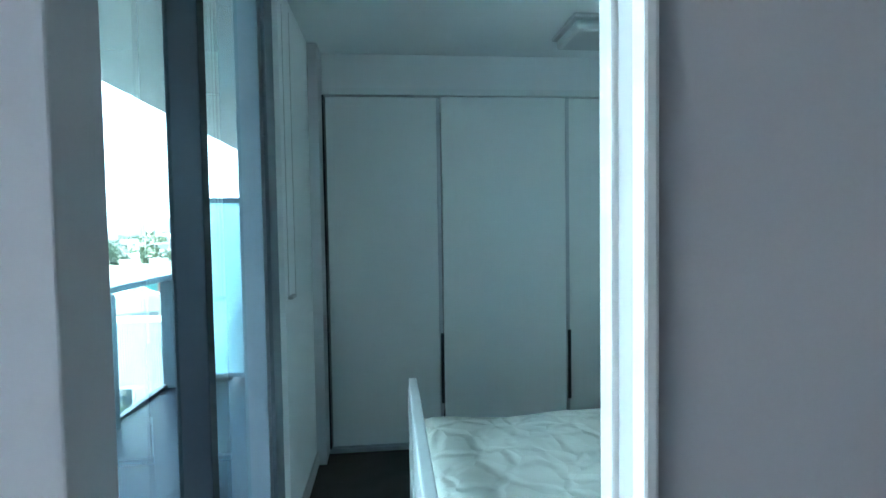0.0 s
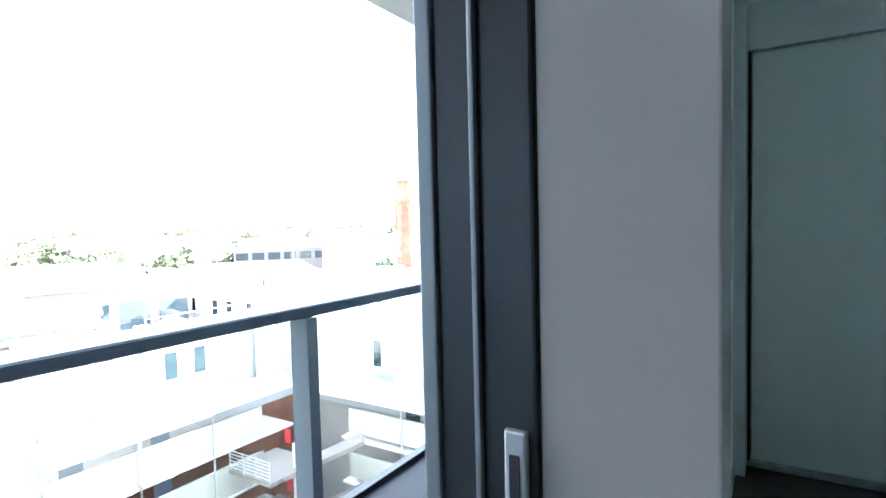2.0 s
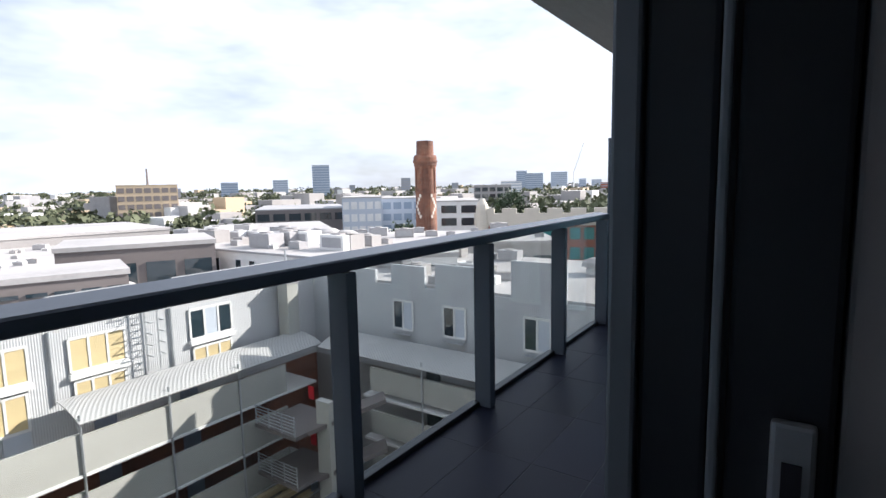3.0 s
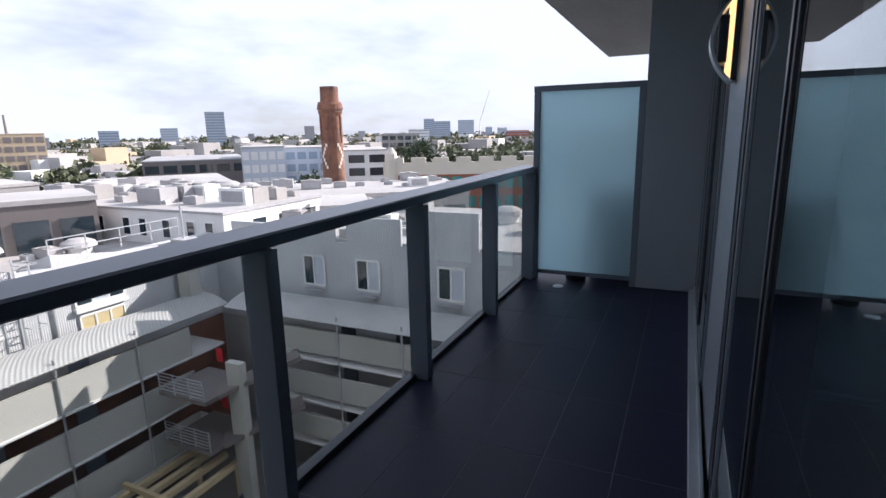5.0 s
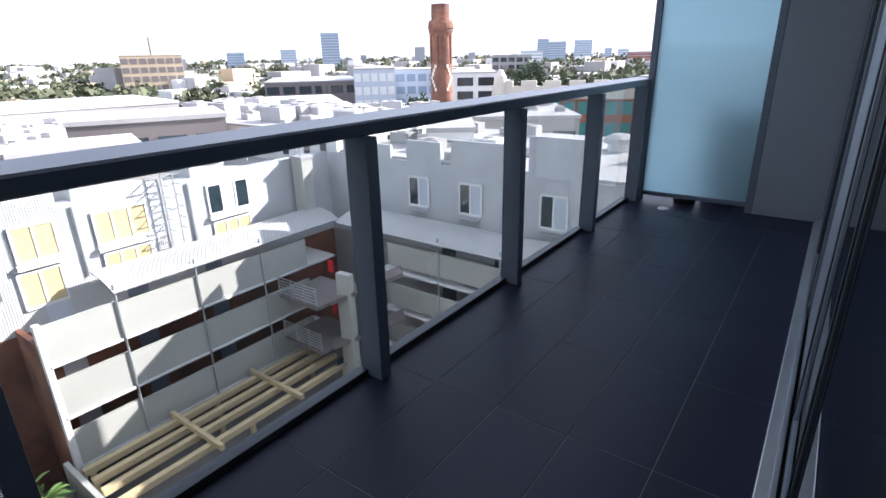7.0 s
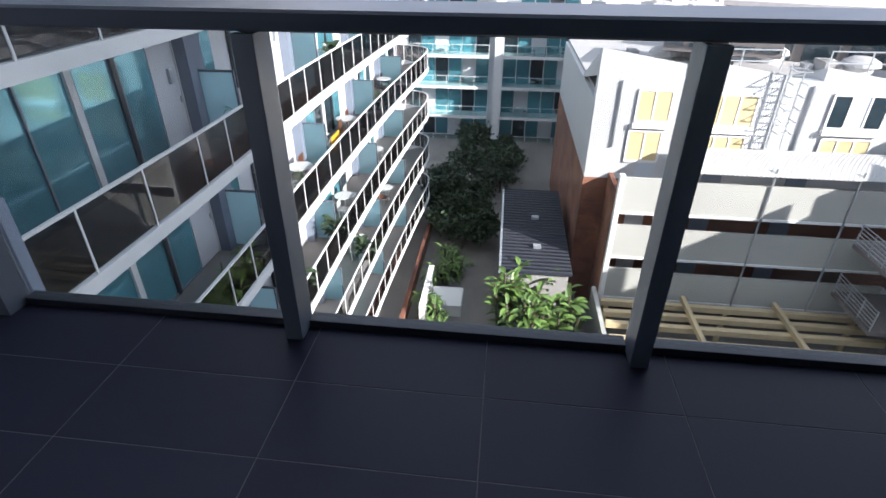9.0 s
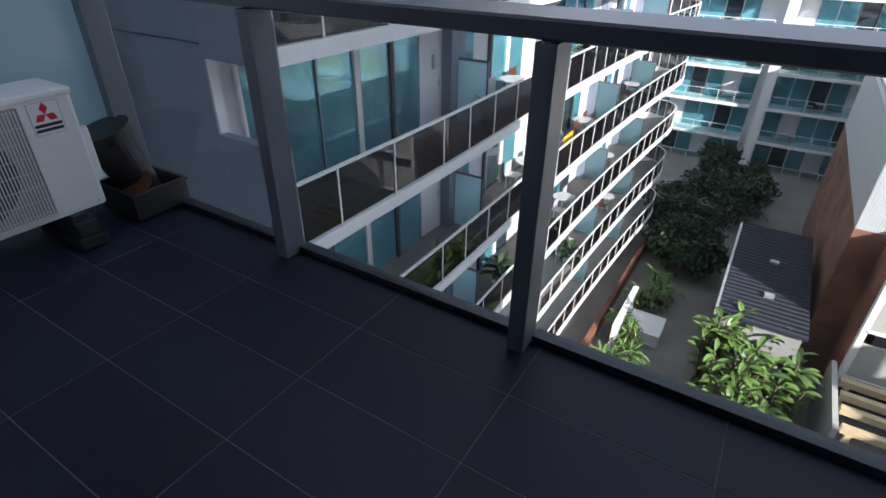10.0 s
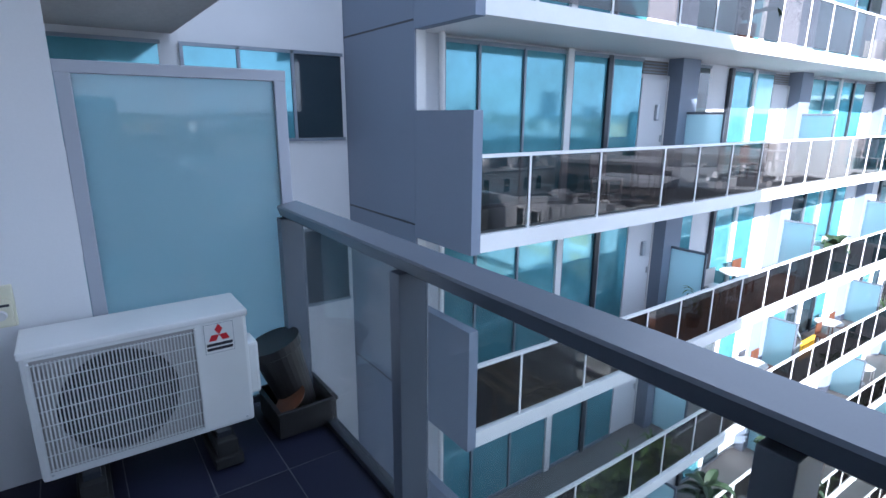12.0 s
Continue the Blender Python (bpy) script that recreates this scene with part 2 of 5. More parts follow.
M_QUILT = quilted_mat("quilted_fabric", (0.64, 0.63, 0.57))
M_CREAM = mat("cream_render", (0.58, 0.54, 0.47), 0.8, var=0.08, scale=0.3, fine=4)
M_RED = mat("red_print", (0.55, 0.02, 0.03), 0.4, var=0.02, bump=0)
M_INK = mat("black_ink", (0.02, 0.02, 0.03), 0.5, var=0.02, bump=0)
M_RUBBER = mat("rubber", (0.012, 0.012, 0.013), 0.8, var=0.2, bump=0.1)
M_GLASS_RAIL = glass_mat("balustrade_glass", (0.875, 0.895, 0.89), smear=0.09)
M_GLASS_WIN = glass_mat("tinted_window_glass", (0.82, 0.965, 0.975), power=2.8, base=0.06)
M_FROST = frosted_mat("frosted_glass", (0.72, 0.90, 0.95))
M_LAMPGLOW = glow_mat("lamp_diffuser", (1.0, 0.66, 0.27), 0.85)
M_IVORY = mat("ivory_plastic", (0.62, 0.60, 0.46), 0.4, var=0.05, bump=0.02)
M_SLAB = mat("slab_white", (0.76, 0.76, 0.75), 0.7, var=0.05, scale=0.7, fine=30, bump=0.04, dirt=(0.5, 0.5, 0.5), dirt_amt=0.3)
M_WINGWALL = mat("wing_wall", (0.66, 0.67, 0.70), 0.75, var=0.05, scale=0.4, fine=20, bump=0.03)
# Darker, bluer copy of wing_wall: shade on end faces is put into its colour.
M_WINGSHADE = mat("wing_wall_shade_tone", (0.20, 0.235, 0.30), 0.7, var=0.04, scale=0.4, fine=20, bump=0.03)
M_TEAL = mat("teal_window", (0.135, 0.39, 0.465), 0.06, 0.45, var=0.35, scale=0.35, fine=3, bump=0, spec=1.0)
M_DARKGLASS = mat("dark_window", (0.02, 0.035, 0.045), 0.05, 0.0, var=0.2, scale=0.4, bump=0, spec=1.0)
M_SMOKE = glass_mat("smoked_balustrade", (0.43, 0.405, 0.405), base=0.07)
M_BALFLOOR = mat("balcony_floor", (0.21, 0.20, 0.19), 0.8, var=0.15, scale=0.8)
M_CORR = striped_mat("corrugated_white", (0.54, 0.55, 0.565), 0.1, "Y", depth=0.35)
M_CORR_X = striped_mat("corrugated_grey", (0.50, 0.52, 0.54), 0.1, "X", depth=0.35)
M_CANOPY = striped_mat("canopy_sheet", (0.42, 0.42, 0.415), 0.1, "DIAGONAL", rough=0.5, depth=0.3)
M_GALLERY = mat("gallery_render", (0.42, 0.42, 0.39), 0.8, var=0.08, scale=0.3, fine=8, bump=0.03, dirt=(0.42, 0.42, 0.4), dirt_amt=0.35)
M_BLIND = mat("cane_blind", (0.62, 0.50, 0.28), 0.8, var=0.15, scale=1, fine=40, bump=0.1, stretch=(1, 1, 6))
M_ROOF = mat("roof_white", (0.42, 0.41, 0.405), 0.7, var=0.26, scale=0.12, fine=3, bump=0.05, dirt=(0.38, 0.36, 0.34), dirt_amt=0.6)
M_ROOFGREY = mat("roof_grey", (0.36, 0.36, 0.37), 0.7, var=0.18, scale=0.1, fine=3, bump=0.05)
M_BEIGE = mat("beige_concrete", (0.50, 0.40, 0.28), 0.8, var=0.1, scale=0.05, fine=1)
M_GREYWALL = mat("grey_wall", (0.33, 0.32, 0.315), 0.8, var=0.12, scale=0.2, fine=4)
M_TAUPE = mat("taupe_cladding", (0.18, 0.16, 0.155), 0.75, var=0.1, scale=0.2, fine=4)
M_BLUEWALL = mat("pale_blue_panel", (0.50, 0.55, 0.62), 0.5, var=0.06, scale=0.1, fine=2)
M_TOWER = mat("tower_blue_grey", (0.26, 0.33, 0.42), 0.6, var=0.06, scale=0.05, fine=1)
M_BRICK = brick_mat("red_brick", (0.22, 0.088, 0.058), (0.14, 0.058, 0.042), (0.26, 0.22, 0.19))
M_BRICKFAR = mat("red_brick_far", (0.33, 0.12, 0.075), 0.85, var=0.25, scale=0.3, fine=5)
M_WHITEBRICK = mat("white_brick", (0.68, 0.62, 0.55), 0.8, var=0.1)
M_SHED = striped_mat("shed_roof", (0.018, 0.022, 0.036), 0.35, "X", rough=0.75, depth=0.9)
M_PAVE = mat("courtyard_paving", (0.20, 0.19, 0.175), 0.9, var=0.3, scale=0.5, fine=8)
M_GROUND = mat("town_ground", (0.11, 0.115, 0.09), 0.95, var=0.5, scale=0.02, fine=0.6, bump=0, dirt=(0.30, 0.28, 0.26), dirt_amt=0.9)
M_LEAF = mat("broad_leaf", (0.095, 0.17, 0.04), 0.45, var=0.35, scale=1.5, fine=15, bump=0.1, rand=0.35)
M_LEAFDARK = mat("tree_leaf", (0.030, 0.055, 0.024), 0.6, var=0.4, scale=0.6, fine=6, bump=0.1)
M_LEAFFAR = mat("far_foliage", (0.085, 0.10, 0.055), 0.8, var=0.4, scale=0.05, fine=0.8, bump=0)
M_BARK = mat("bark", (0.10, 0.08, 0.06), 0.9, var=0.3, scale=5, bump=0.4)
M_TIMBER = mat("pale_timber", (0.56, 0.45, 0.27), 0.7, var=0.15, scale=1, fine=10, stretch=(1, 6, 1))
M_STEEL = mat("galvanised_steel", (0.5, 0.52, 0.54), 0.4, 0.6, var=0.1)
M_TEALWIN = mat("teal_glazing", (0.03, 0.22, 0.22), 0.1, var=0.3, scale=0.5)
M_YELLOW = mat("yellow_cloth", (0.75, 0.42, 0.02), 0.8, var=0.1)


# ---- mesh helpers ----
class Mesh:
    """Collects vertices and faces for one mesh."""

    def __init__(self):
        self.v, self.f = [], []

    def box(self, x0, x1, y0, y1, z0, z1):
        n = len(self.v)
        self.v += [(x0, y0, z0), (x1, y0, z0), (x1, y1, z0), (x0, y1, z0), (x0, y0, z1), (x1, y0, z1), (x1, y1, z1), (x0, y1, z1)]
        self.f += [tuple(n + i for i in q) for q in ((0, 3, 2, 1), (4, 5, 6, 7), (0, 1, 5, 4), (1, 2, 6, 5), (2, 3, 7, 6), (3, 0, 4, 7))]
        return self

    def beam(self, a, b, w, h=None):
        """A square bar from a to b."""
        a, b = Vector(a), Vector(b)
        h = h or w
        d = (b - a).normalized()
        s = d.cross(Vector((0, 0, 1)))
        s = s.normalized() if s.length > 1e-4 else Vector((1, 0, 0))
        u = s.cross(d).normalized()
        n = len(self.v)
        for p in (a, b):
            for i, j in ((-1, -1), (1, -1), (1, 1), (-1, 1)):
                self.v.append(tuple(p + s * i * w / 2 + u * j * h / 2))
        self.f += [tuple(n + i for i in q) for q in ((0, 1, 2, 3), (7, 6, 5, 4), (0, 4, 5, 1), (1, 5, 6, 2), (2, 6, 7, 3), (3, 7, 4, 0))]
        return self

    def tube(self, rings, seg=16, cap=True):
        """Rings of (centre, radius) joined into a round skin."""
        n = len(self.v)
        for k, (c, r) in enumerate(rings):
            c = Vector(c)
            d = (Vector(rings[min(k + 1, len(rings) - 1)][0]) - Vector(rings[max(k - 1, 0)][0]))
            d = d.normalized() if d.length > 1e-6 else Vector((0, 0, 1))
            s = d.orthogonal().normalized() if abs(d.z) < 0.99 else Vector((1, 0, 0))
            u = d.cross(s).normalized()
            for i in range(seg):
                a = 2 * math.pi * i / seg
                self.v.append(tuple(c + (s * math.cos(a) + u * math.sin(a)) * r))
        for k in range(len(rings) - 1):
            for i in range(seg):
                j = (i + 1) % seg
                self.f.append((n + k * seg + i, n + k * seg + j, n + (k + 1) * seg + j, n + (k + 1) * seg + i))
        if cap:
            self.f.append(tuple(n + i for i in reversed(range(seg))))
            self.f.append(tuple(n + (len(rings) - 1) * seg + i for i in range(seg)))
        return self

    def prism(self, pts, z0, z1):
        """An upright prism over a plan polygon (anticlockwise)."""
        n, k = len(self.v), len(pts)
        self.v += [(x, y, z0) for x, y in pts] + [(x, y, z1) for x, y in pts]
        self.f.append(tuple(n + i for i in reversed(range(k))))
        self.f.append(tuple(n + k + i for i in range(k)))
        self.f += [(n + i, n + (i + 1) % k, n + k + (i + 1) % k, n + k + i) for i in range(k)]
        return self

    def quad(self, a, b, c, d):
        n = len(self.v)
        self.v += [tuple(a), tuple(b), tuple(c), tuple(d)]
        self.f.append((n, n + 1, n + 2, n + 3))
        return self

    def data(self, name, material, bevel=0.0, smooth=False):
        me = bpy.data.meshes.new(name)
        me.from_pydata(self.v, [], self.f)
        if bevel:
            bm = bmesh.new()
            bm.from_mesh(me)
            bmesh.ops.bevel(bm, geom=bm.edges[:], offset=bevel, segments=2, affect="EDGES", profile=0.6, clamp_overlap=True)
            bm.to_mesh(me)
            bm.free()
        me.materials.append(material)
        if smooth:
            me.shade_smooth()
        me.update()
        return me


def part(name, m, material, parent=None, label="", bevel=0.0, smooth=False):
    """One mesh object, under its thing or part."""
    ob = new(name, m.data(name, material, bevel, smooth))
    if parent is not None:
        ob.parent = parent
    if label:
        ob["label"] = label
    return ob


def box(*a):
    return Mesh().box(*a)


def structure(name, m, material, label, bevel=0.0, smooth=False):
    return tagged(part(name, m, material, None, "", bevel, smooth), label, name.split("_")[0], kind="structure")


def thing(name, label, category, group="", at=(0, 0, 0)):
    e = new(name)
    e.location = at
    return tagged(e, label, category, group)


# ---- our storey: slabs, walls, facade ----
CEIL = 2.65
GLASS_X = 0.035
structure("balcony_slab", box(-1.58, -0.03, -4.3, 9.9, -0.22, -0.012), M_CONC, "concrete balcony floor slab under the dark tiles")
structure("ceiling_balcony", Mesh().box(-1.50, -0.02, -4.4, 9.9, CEIL, CEIL + 0.22).box(-2.1, -0.02, -9.79, -4.401, CEIL, CEIL + 0.22), M_CONC, "stained concrete soffit of the balcony above")
structure("floor", box(-0.03, 5.0, -5.0, 3.75, -0.2, 0.0), M_CARPET, "dark carpeted apartment floor")
structure("ceiling", box(-0.02, 5.0, -5.0, 3.75, CEIL, CEIL + 0.22), M_CEIL, "white painted apartment ceiling")
# facade: solid wall at the near end, door opening, bedroom window, wall with lamp, far window, column
structure("wall_facade_near", box(-0.16, 0.10, -5.0, -1.75, 0, CEIL), M_WALL, "white rendered facade wall beside the sliding door")
structure("wall_return", box(-0.61, -0.162, -3.68, -3.53, 0, CEIL), M_WALL, "white rendered return wall behind the outdoor unit")
structure("wall_facade_lamp", box(0.025, 0.12, 2.0, 2.86, 0, CEIL), M_FRAME, "grey metal clad wall panel carrying the wall lamp")
structure("wall_bedroom_side", box(0.04, 0.22, 2.86, 3.75, 0, CEIL), M_WALL, "white wall beside the wardrobe")
structure("wall_far_facade", box(0.03, 0.12, 3.752, 9.9, 0, CEIL), M_WALLGREY, "grey facade wall past the bedroom")
structure("column_end", box(-0.489, 0.028, 4.83, 5.3, 0, CEIL), M_WALLGREY, "grey rendered column at the end of the balcony", bevel=0.008)
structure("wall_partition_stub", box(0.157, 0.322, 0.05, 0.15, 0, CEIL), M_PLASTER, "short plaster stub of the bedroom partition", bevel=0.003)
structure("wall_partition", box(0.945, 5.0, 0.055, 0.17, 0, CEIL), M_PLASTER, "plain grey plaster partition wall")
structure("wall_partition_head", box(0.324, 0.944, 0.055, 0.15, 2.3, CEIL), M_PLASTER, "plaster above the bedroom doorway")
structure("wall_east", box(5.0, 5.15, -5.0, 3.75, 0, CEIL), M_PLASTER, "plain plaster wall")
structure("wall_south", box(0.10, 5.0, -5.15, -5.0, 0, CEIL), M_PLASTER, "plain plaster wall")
# Out of view: white reflector wall added to throw daylight back into the bedroom.
structure("wall_bedroom_east", box(3.7, 3.82, 0.172, 3.74, 0, CEIL - 0.002), M_CEIL, "unseen white wall added to bounce light into the bedroom")
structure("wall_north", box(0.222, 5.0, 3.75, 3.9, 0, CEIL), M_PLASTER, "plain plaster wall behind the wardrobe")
structure("wall_wardrobe_head", box(0.222, 5.0, 3.06, 3.75, 2.42, CEIL), M_CEIL, "white bulkhead above the wardrobe")
structure("wall_bedroom_nib", box(0.122, 0.16, 2.0, 2.86, 0, CEIL), M_CEIL, "white painted wall beside the bedroom window")

# the upper storeys of our own building, which shade the balcony
structure("building_mass_above", Mesh().box(0.0, 11.0, -9.6, 12.2, CEIL + 0.225, 12.4), M_WALL, "storeys of the apartment building above")
structure("building_mass_below", Mesh().box(0.0, 11.0, -9.6, 12.2, -17.0, -0.225), M_WALL, "storeys of the apartment building below")
structure("building_mass_north", Mesh().box(0.13, 11.0, 3.91, 12.2, -0.22, CEIL + 0.22), M_WALL, "neighbouring apartment behind the facade")
structure("building_mass_south", Mesh().box(0.11, 11.0, -9.6, -5.16, -0.22, CEIL + 0.22), M_WALL, "neighbouring apartment behind the facade")


def glazed_window(name, y0, y1, z0, z1, x, bars, frame_w=0.06, depth=0.11, label=""):
    """Window in the facade plane x, with frame, mullions at the given y and one pane a bay."""
    w = tagged(new(name), label, "window", kind="structure")
    m = Mesh()
    m.box(x - 0.012, x + depth, y0, y1, z0, z0 + 0.07)
    m.box(x - 0.012, x + depth, y0, y1, z1 - 0.07, z1)
    part("window_frame", m, M_FRAME, w)
    edges = [y0, *bars, y1]
    for k, y in enumerate(edges):
        a = y if k == 0 else y - frame_w if k == len(edges) - 1 else y - frame_w / 2
        part("mullion", box(x - 0.010, x + depth, a, a + frame_w, z0 + 0.071, z1 - 0.071), M_FRAME_DARK if 0 < k < len(edges) - 1 else M_FRAME, w, bevel=0.004)
        part("gasket", box(x - 0.015, x - 0.0105, a + frame_w * 0.3, a + frame_w * 0.7, z0 + 0.08, z1 - 0.08), M_FRAME_DARK, w)
    for a, b in zip(edges, edges[1:]):
        p = part("pane", box(x - 0.004, x + 0.004, a + frame_w * 0.5, b - frame_w * 0.5, z0 + 0.071, z1 - 0.071), M_GLASS_WIN, w)
        p.visible_shadow = False
    return w


glazed_window("window_1", 0.107, 1.84, 0.0, 2.56, GLASS_X, [1.1], depth=0.085, label="tall tinted bedroom sliding window with dark aluminium mullion")
part("end_stile", box(0.03, 0.082, 1.841, 1.999, 0.0, 2.56), M_FRAME_DARK, bpy.data.objects["window_1"], "dark end stile", bevel=0.003)
part("end_trim", box(0.083, 0.135, 1.841, 1.999, 0.0, 2.56), M_FRAME, bpy.data.objects["window_1"], "grey aluminium end trim", bevel=0.004)
structure("wall_window_head", box(-0.03, 0.12, -1.75, 2.0, 2.562, CEIL), M_FRAME, "grey metal head above the glazing")
glazed_window("window_2", 2.87, 4.82, 0.0, 2.56, 0.02, [3.8], depth=0.018, label="tall tinted window further along the facade")
# sliding door: open leaf parked at the near side, jamb with strike plate
sill = tagged(new("door_sill"), "aluminium sill track along the foot of the facade", "sill", kind="structure")
part("sill_plate", box(-0.045, 0.012, -1.74, 4.82, -0.008, 0.035), M_ALU, sill, bevel=0.004)
part("sill_rail", box(-0.005, 0.003, -1.74, 4.82, 0.036, 0.06), M_ALU, sill)
jamb = tagged(new("door_1"), "open sliding balcony door with dark aluminium jamb", "door", kind="structure")
part("jamb", box(0.036, 0.083, 0.05, 0.104, 0, 2.56), M_FRAME_DARK, jamb, bevel=0.004)
part("jamb_edge", box(0.014, 0.035, 0.045, 0.09, 0, 2.56), M_FRAME, jamb, bevel=0.003)
part("jamb_inner", box(0.094, 0.155, 0.046, 0.104, 0, 2.56), M_FRAME_DARK, jamb, bevel=0.004)
part("jamb_bead", box(0.0845, 0.0915, 0.040, 0.049, 0, 2.56), M_FRAME, jamb, bevel=0.002)
strike = part("strike_plate", box(0.121, 0.146, 0.036, 0.0455, 0.98, 1.235), M_ALU, jamb, "brushed metal strike plate", bevel=0.003)
for z0, z1 in ((1.165, 1.21), (1.125, 1.14), (1.055, 1.105), (1.0, 1.025)):
    part("slot", box(0.128, 0.139, 0.0335, 0.0355, z0, z1), M_INK, strike)
leaf = part("door_leaf", Mesh().box(0.03, 0.07, -1.74, -1.66, 0.05, 2.55).box(0.03, 0.07, -1.74, -1.66, 0.05, 0.051), M_FRAME, jamb)

# doorway casing of the bedroom
casing = tagged(new("trim_doorway"), "white painted sliding door casing with a grey groove", "door casing", kind="structure")
part("casing_inner", box(0.925, 0.944, 0.127, 0.165, 0, 2.3), M_GLOSSWHITE, casing, bevel=0.004)
part("groove", box(0.934, 0.944, 0.073, 0.126, 0, 2.3), M_PLASTER, casing)
part("casing_outer", box(0.925, 0.944, 0.042, 0.072, 0, 2.3), M_GLOSSWHITE, casing, bevel=0.005)
structure("baseboard", Mesh().box(0.946, 5.0, 0.041, 0.054, 0, 0.09), M_GLOSSWHITE, "white skirting along the partition", bevel=0.003)
structure("baseboard_bedroom", Mesh().box(0.161, 0.174, 2.0, 2.858, 0, 0.09), M_GLOSSWHITE, "white skirting beside the window", bevel=0.003)

# ---- bedroom ----
ward = thing("wardrobe", "built-in wardrobe with three matt white sliding doors", "wardrobe")
part("track_top", box(0.224, 5.0, 3.02, 3.059, 2.375, 2.418), M_WARD, ward)
part("track_bottom", box(0.224, 5.0, 3.02, 3.12, 0.0, 0.03), M_ALU, ward, "aluminium floor track")
part("side_frame", box(0.224, 0.236, 3.02, 3.12, 0.031, 2.374), M_FRAME_DARK, ward)
for k, (a, b) in enumerate(((0.24, 1.0), (1.0, 1.88), (1.88, 2.76), (2.76, 3.64))):
    y = 3.05 if k % 2 == 0 else 3.025
    d = part("sliding_door", box(a + 0.003, b - 0.003, y, y + 0.022, 0.035, 2.368), M_WARD, ward, bevel=0.003)
    part("edge_strip", box(b - 0.028, b - 0.004, y - 0.008, y - 0.001, 0.036, 2.366), M_ALU, d, bevel=0.002)
    part("handle_recess", box(b - 0.02, b + 0.002, y - 0.014, y - 0.009, 0.3, 0.78), M_FRAME_DARK, d, "dark slim pull")


def bed():
    b = thing("bed", "white slatted bed frame with a bare quilted mattress", "bed")
    part("top_rail", box(0.725, 0.765, 0.55, 1.99, 0.735, 0.786), M_GLOSSWHITE, b, bevel=0.006)
    part("bottom_rail", box(0.728, 0.762, 0.55, 1.99, 0.30, 0.36), M_GLOSSWHITE, b, bevel=0.004)
    for y in (0.55, 1.955):
        part("post", box(0.722, 0.768, y, y + 0.045, 0, 0.734), M_GLOSSWHITE, b, bevel=0.005)
    n = 17
    for k in range(n):
        y = 0.66 + k * (1.25 / (n - 1))
        part("slat", box(0.737, 0.753, y, y + 0.034, 0.361, 0.734), M_GLOSSWHITE, b, bevel=0.003)
    for y in (0.58, 1.93):
        part("side_rail", box(0.77, 2.75, y, y + 0.03, 0.22, 0.36), M_GLOSSWHITE, b, bevel=0.004)
    for y in (0.58, 1.93):
        part("leg", box(2.70, 2.75, y, y + 0.045, 0, 0.218), M_GLOSSWHITE, b)
    m = Mesh()
    nx, ny = 60, 44
    x0, x1, y0, y1 = 0.79, 2.74, 0.60, 1.94
    for i in range(nx + 1):
        for j in range(ny + 1):
            u, v = i / nx, j / ny
            edge = min(u, 1 - u, v * 0.7, (1 - v) * 0.7) * 14
            p = Vector((u * 6.5, v * 4.6, 0.3))
            q = abs(math.sin(p.x + 1.3 * math.sin(p.y * 1.1))) * abs(math.sin(p.y + 0.9 * math.sin(p.x * 1.3)))
            z = 0.575 + 0.035 * min(1, edge) ** 0.5 + 0.030 * q ** 0.45 + 0.006 * noise.noise(p * 2.3)
            m.v.append((x0 + u * (x1 - x0), y0 + v * (y1 - y0), z))
    w = ny + 1
    for i in range(nx):
        for j in range(ny):
            m.f.append((i * w + j, (i + 1) * w + j, (i + 1) * w + j + 1, i * w + j + 1))
    loop = [i * w for i in range(nx + 1)] + [nx * w + j for j in range(1, w)] + [i * w + ny for i in range(nx - 1, -1, -1)] + [j for j in range(ny - 1, 0, -1)]
    base = len(m.v)
    m.v += [(m.v[k][0], m.v[k][1], 0.365) for k in loop]
    for k in range(len(loop)):
        k2 = (k + 1) % len(loop)
        m.f.append((loop[k], base + k, base + k2, loop[k2]))
    ma = tagged(part("mattress", m, M_QUILT, None, smooth=True), "bare cream quilted mattress lying on the white bed frame", "mattress")
    for z in (0.39, 0.578):
        pp = Mesh()
        for (ax, ay), (bx, by) in (((x0, y0), (x1, y0)), ((x1, y0), (x1, y1)), ((x1, y1), (x0, y1)), ((x0, y1), (x0, y0))):
            pp.tube([((ax, ay, z), 0.008), ((bx, by, z), 0.008)], 8)
        part("piping", pp, M_MATTRESS, ma)
    return b, ma


bed()

table = thing("bedside_table", "dark brown wooden bedside table beside the bed", "bedside table")
part("tabletop", box(2.3, 2.72, 2.45, 2.9, 0.72, 0.75), M_WOOD, table, bevel=0.006)
for x in (2.33, 2.65):
    for y in (2.48, 2.83):
        part("leg", box(x, x + 0.04, y, y + 0.04, 0, 0.719), M_WOOD, table)
part("apron", box(2.35, 2.67, 2.50, 2.86, 0.60, 0.718), M_WOOD, table)

lamp_c = thing("ceiling_light", "square white oyster ceiling light, switched off", "ceiling light")
part("base", box(1.66, 2.06, 2.30, 2.70, 2.625, 2.648), M_GLOSSWHITE, lamp_c, bevel=0.008)
part("diffuser", box(1.68, 2.04, 2.32, 2.68, 2.565, 2.6245), M_GLOSSWHITE, lamp_c, "opal glass diffuser", bevel=0.025)
cord = thing("blind_cord", "thin white roller blind cord hanging beside the window", "blind cord")
part("string", Mesh().tube([((0.19, 1.93, 2.5), 0.0018), ((0.19, 1.93, 1.2), 0.0018)], 6), M_GLOSSWHITE, cord)
part("string", Mesh().tube([((0.205, 2.02, 2.5), 0.0018), ((0.205, 2.02, 1.2), 0.0018)], 6), M_GLOSSWHITE, cord)
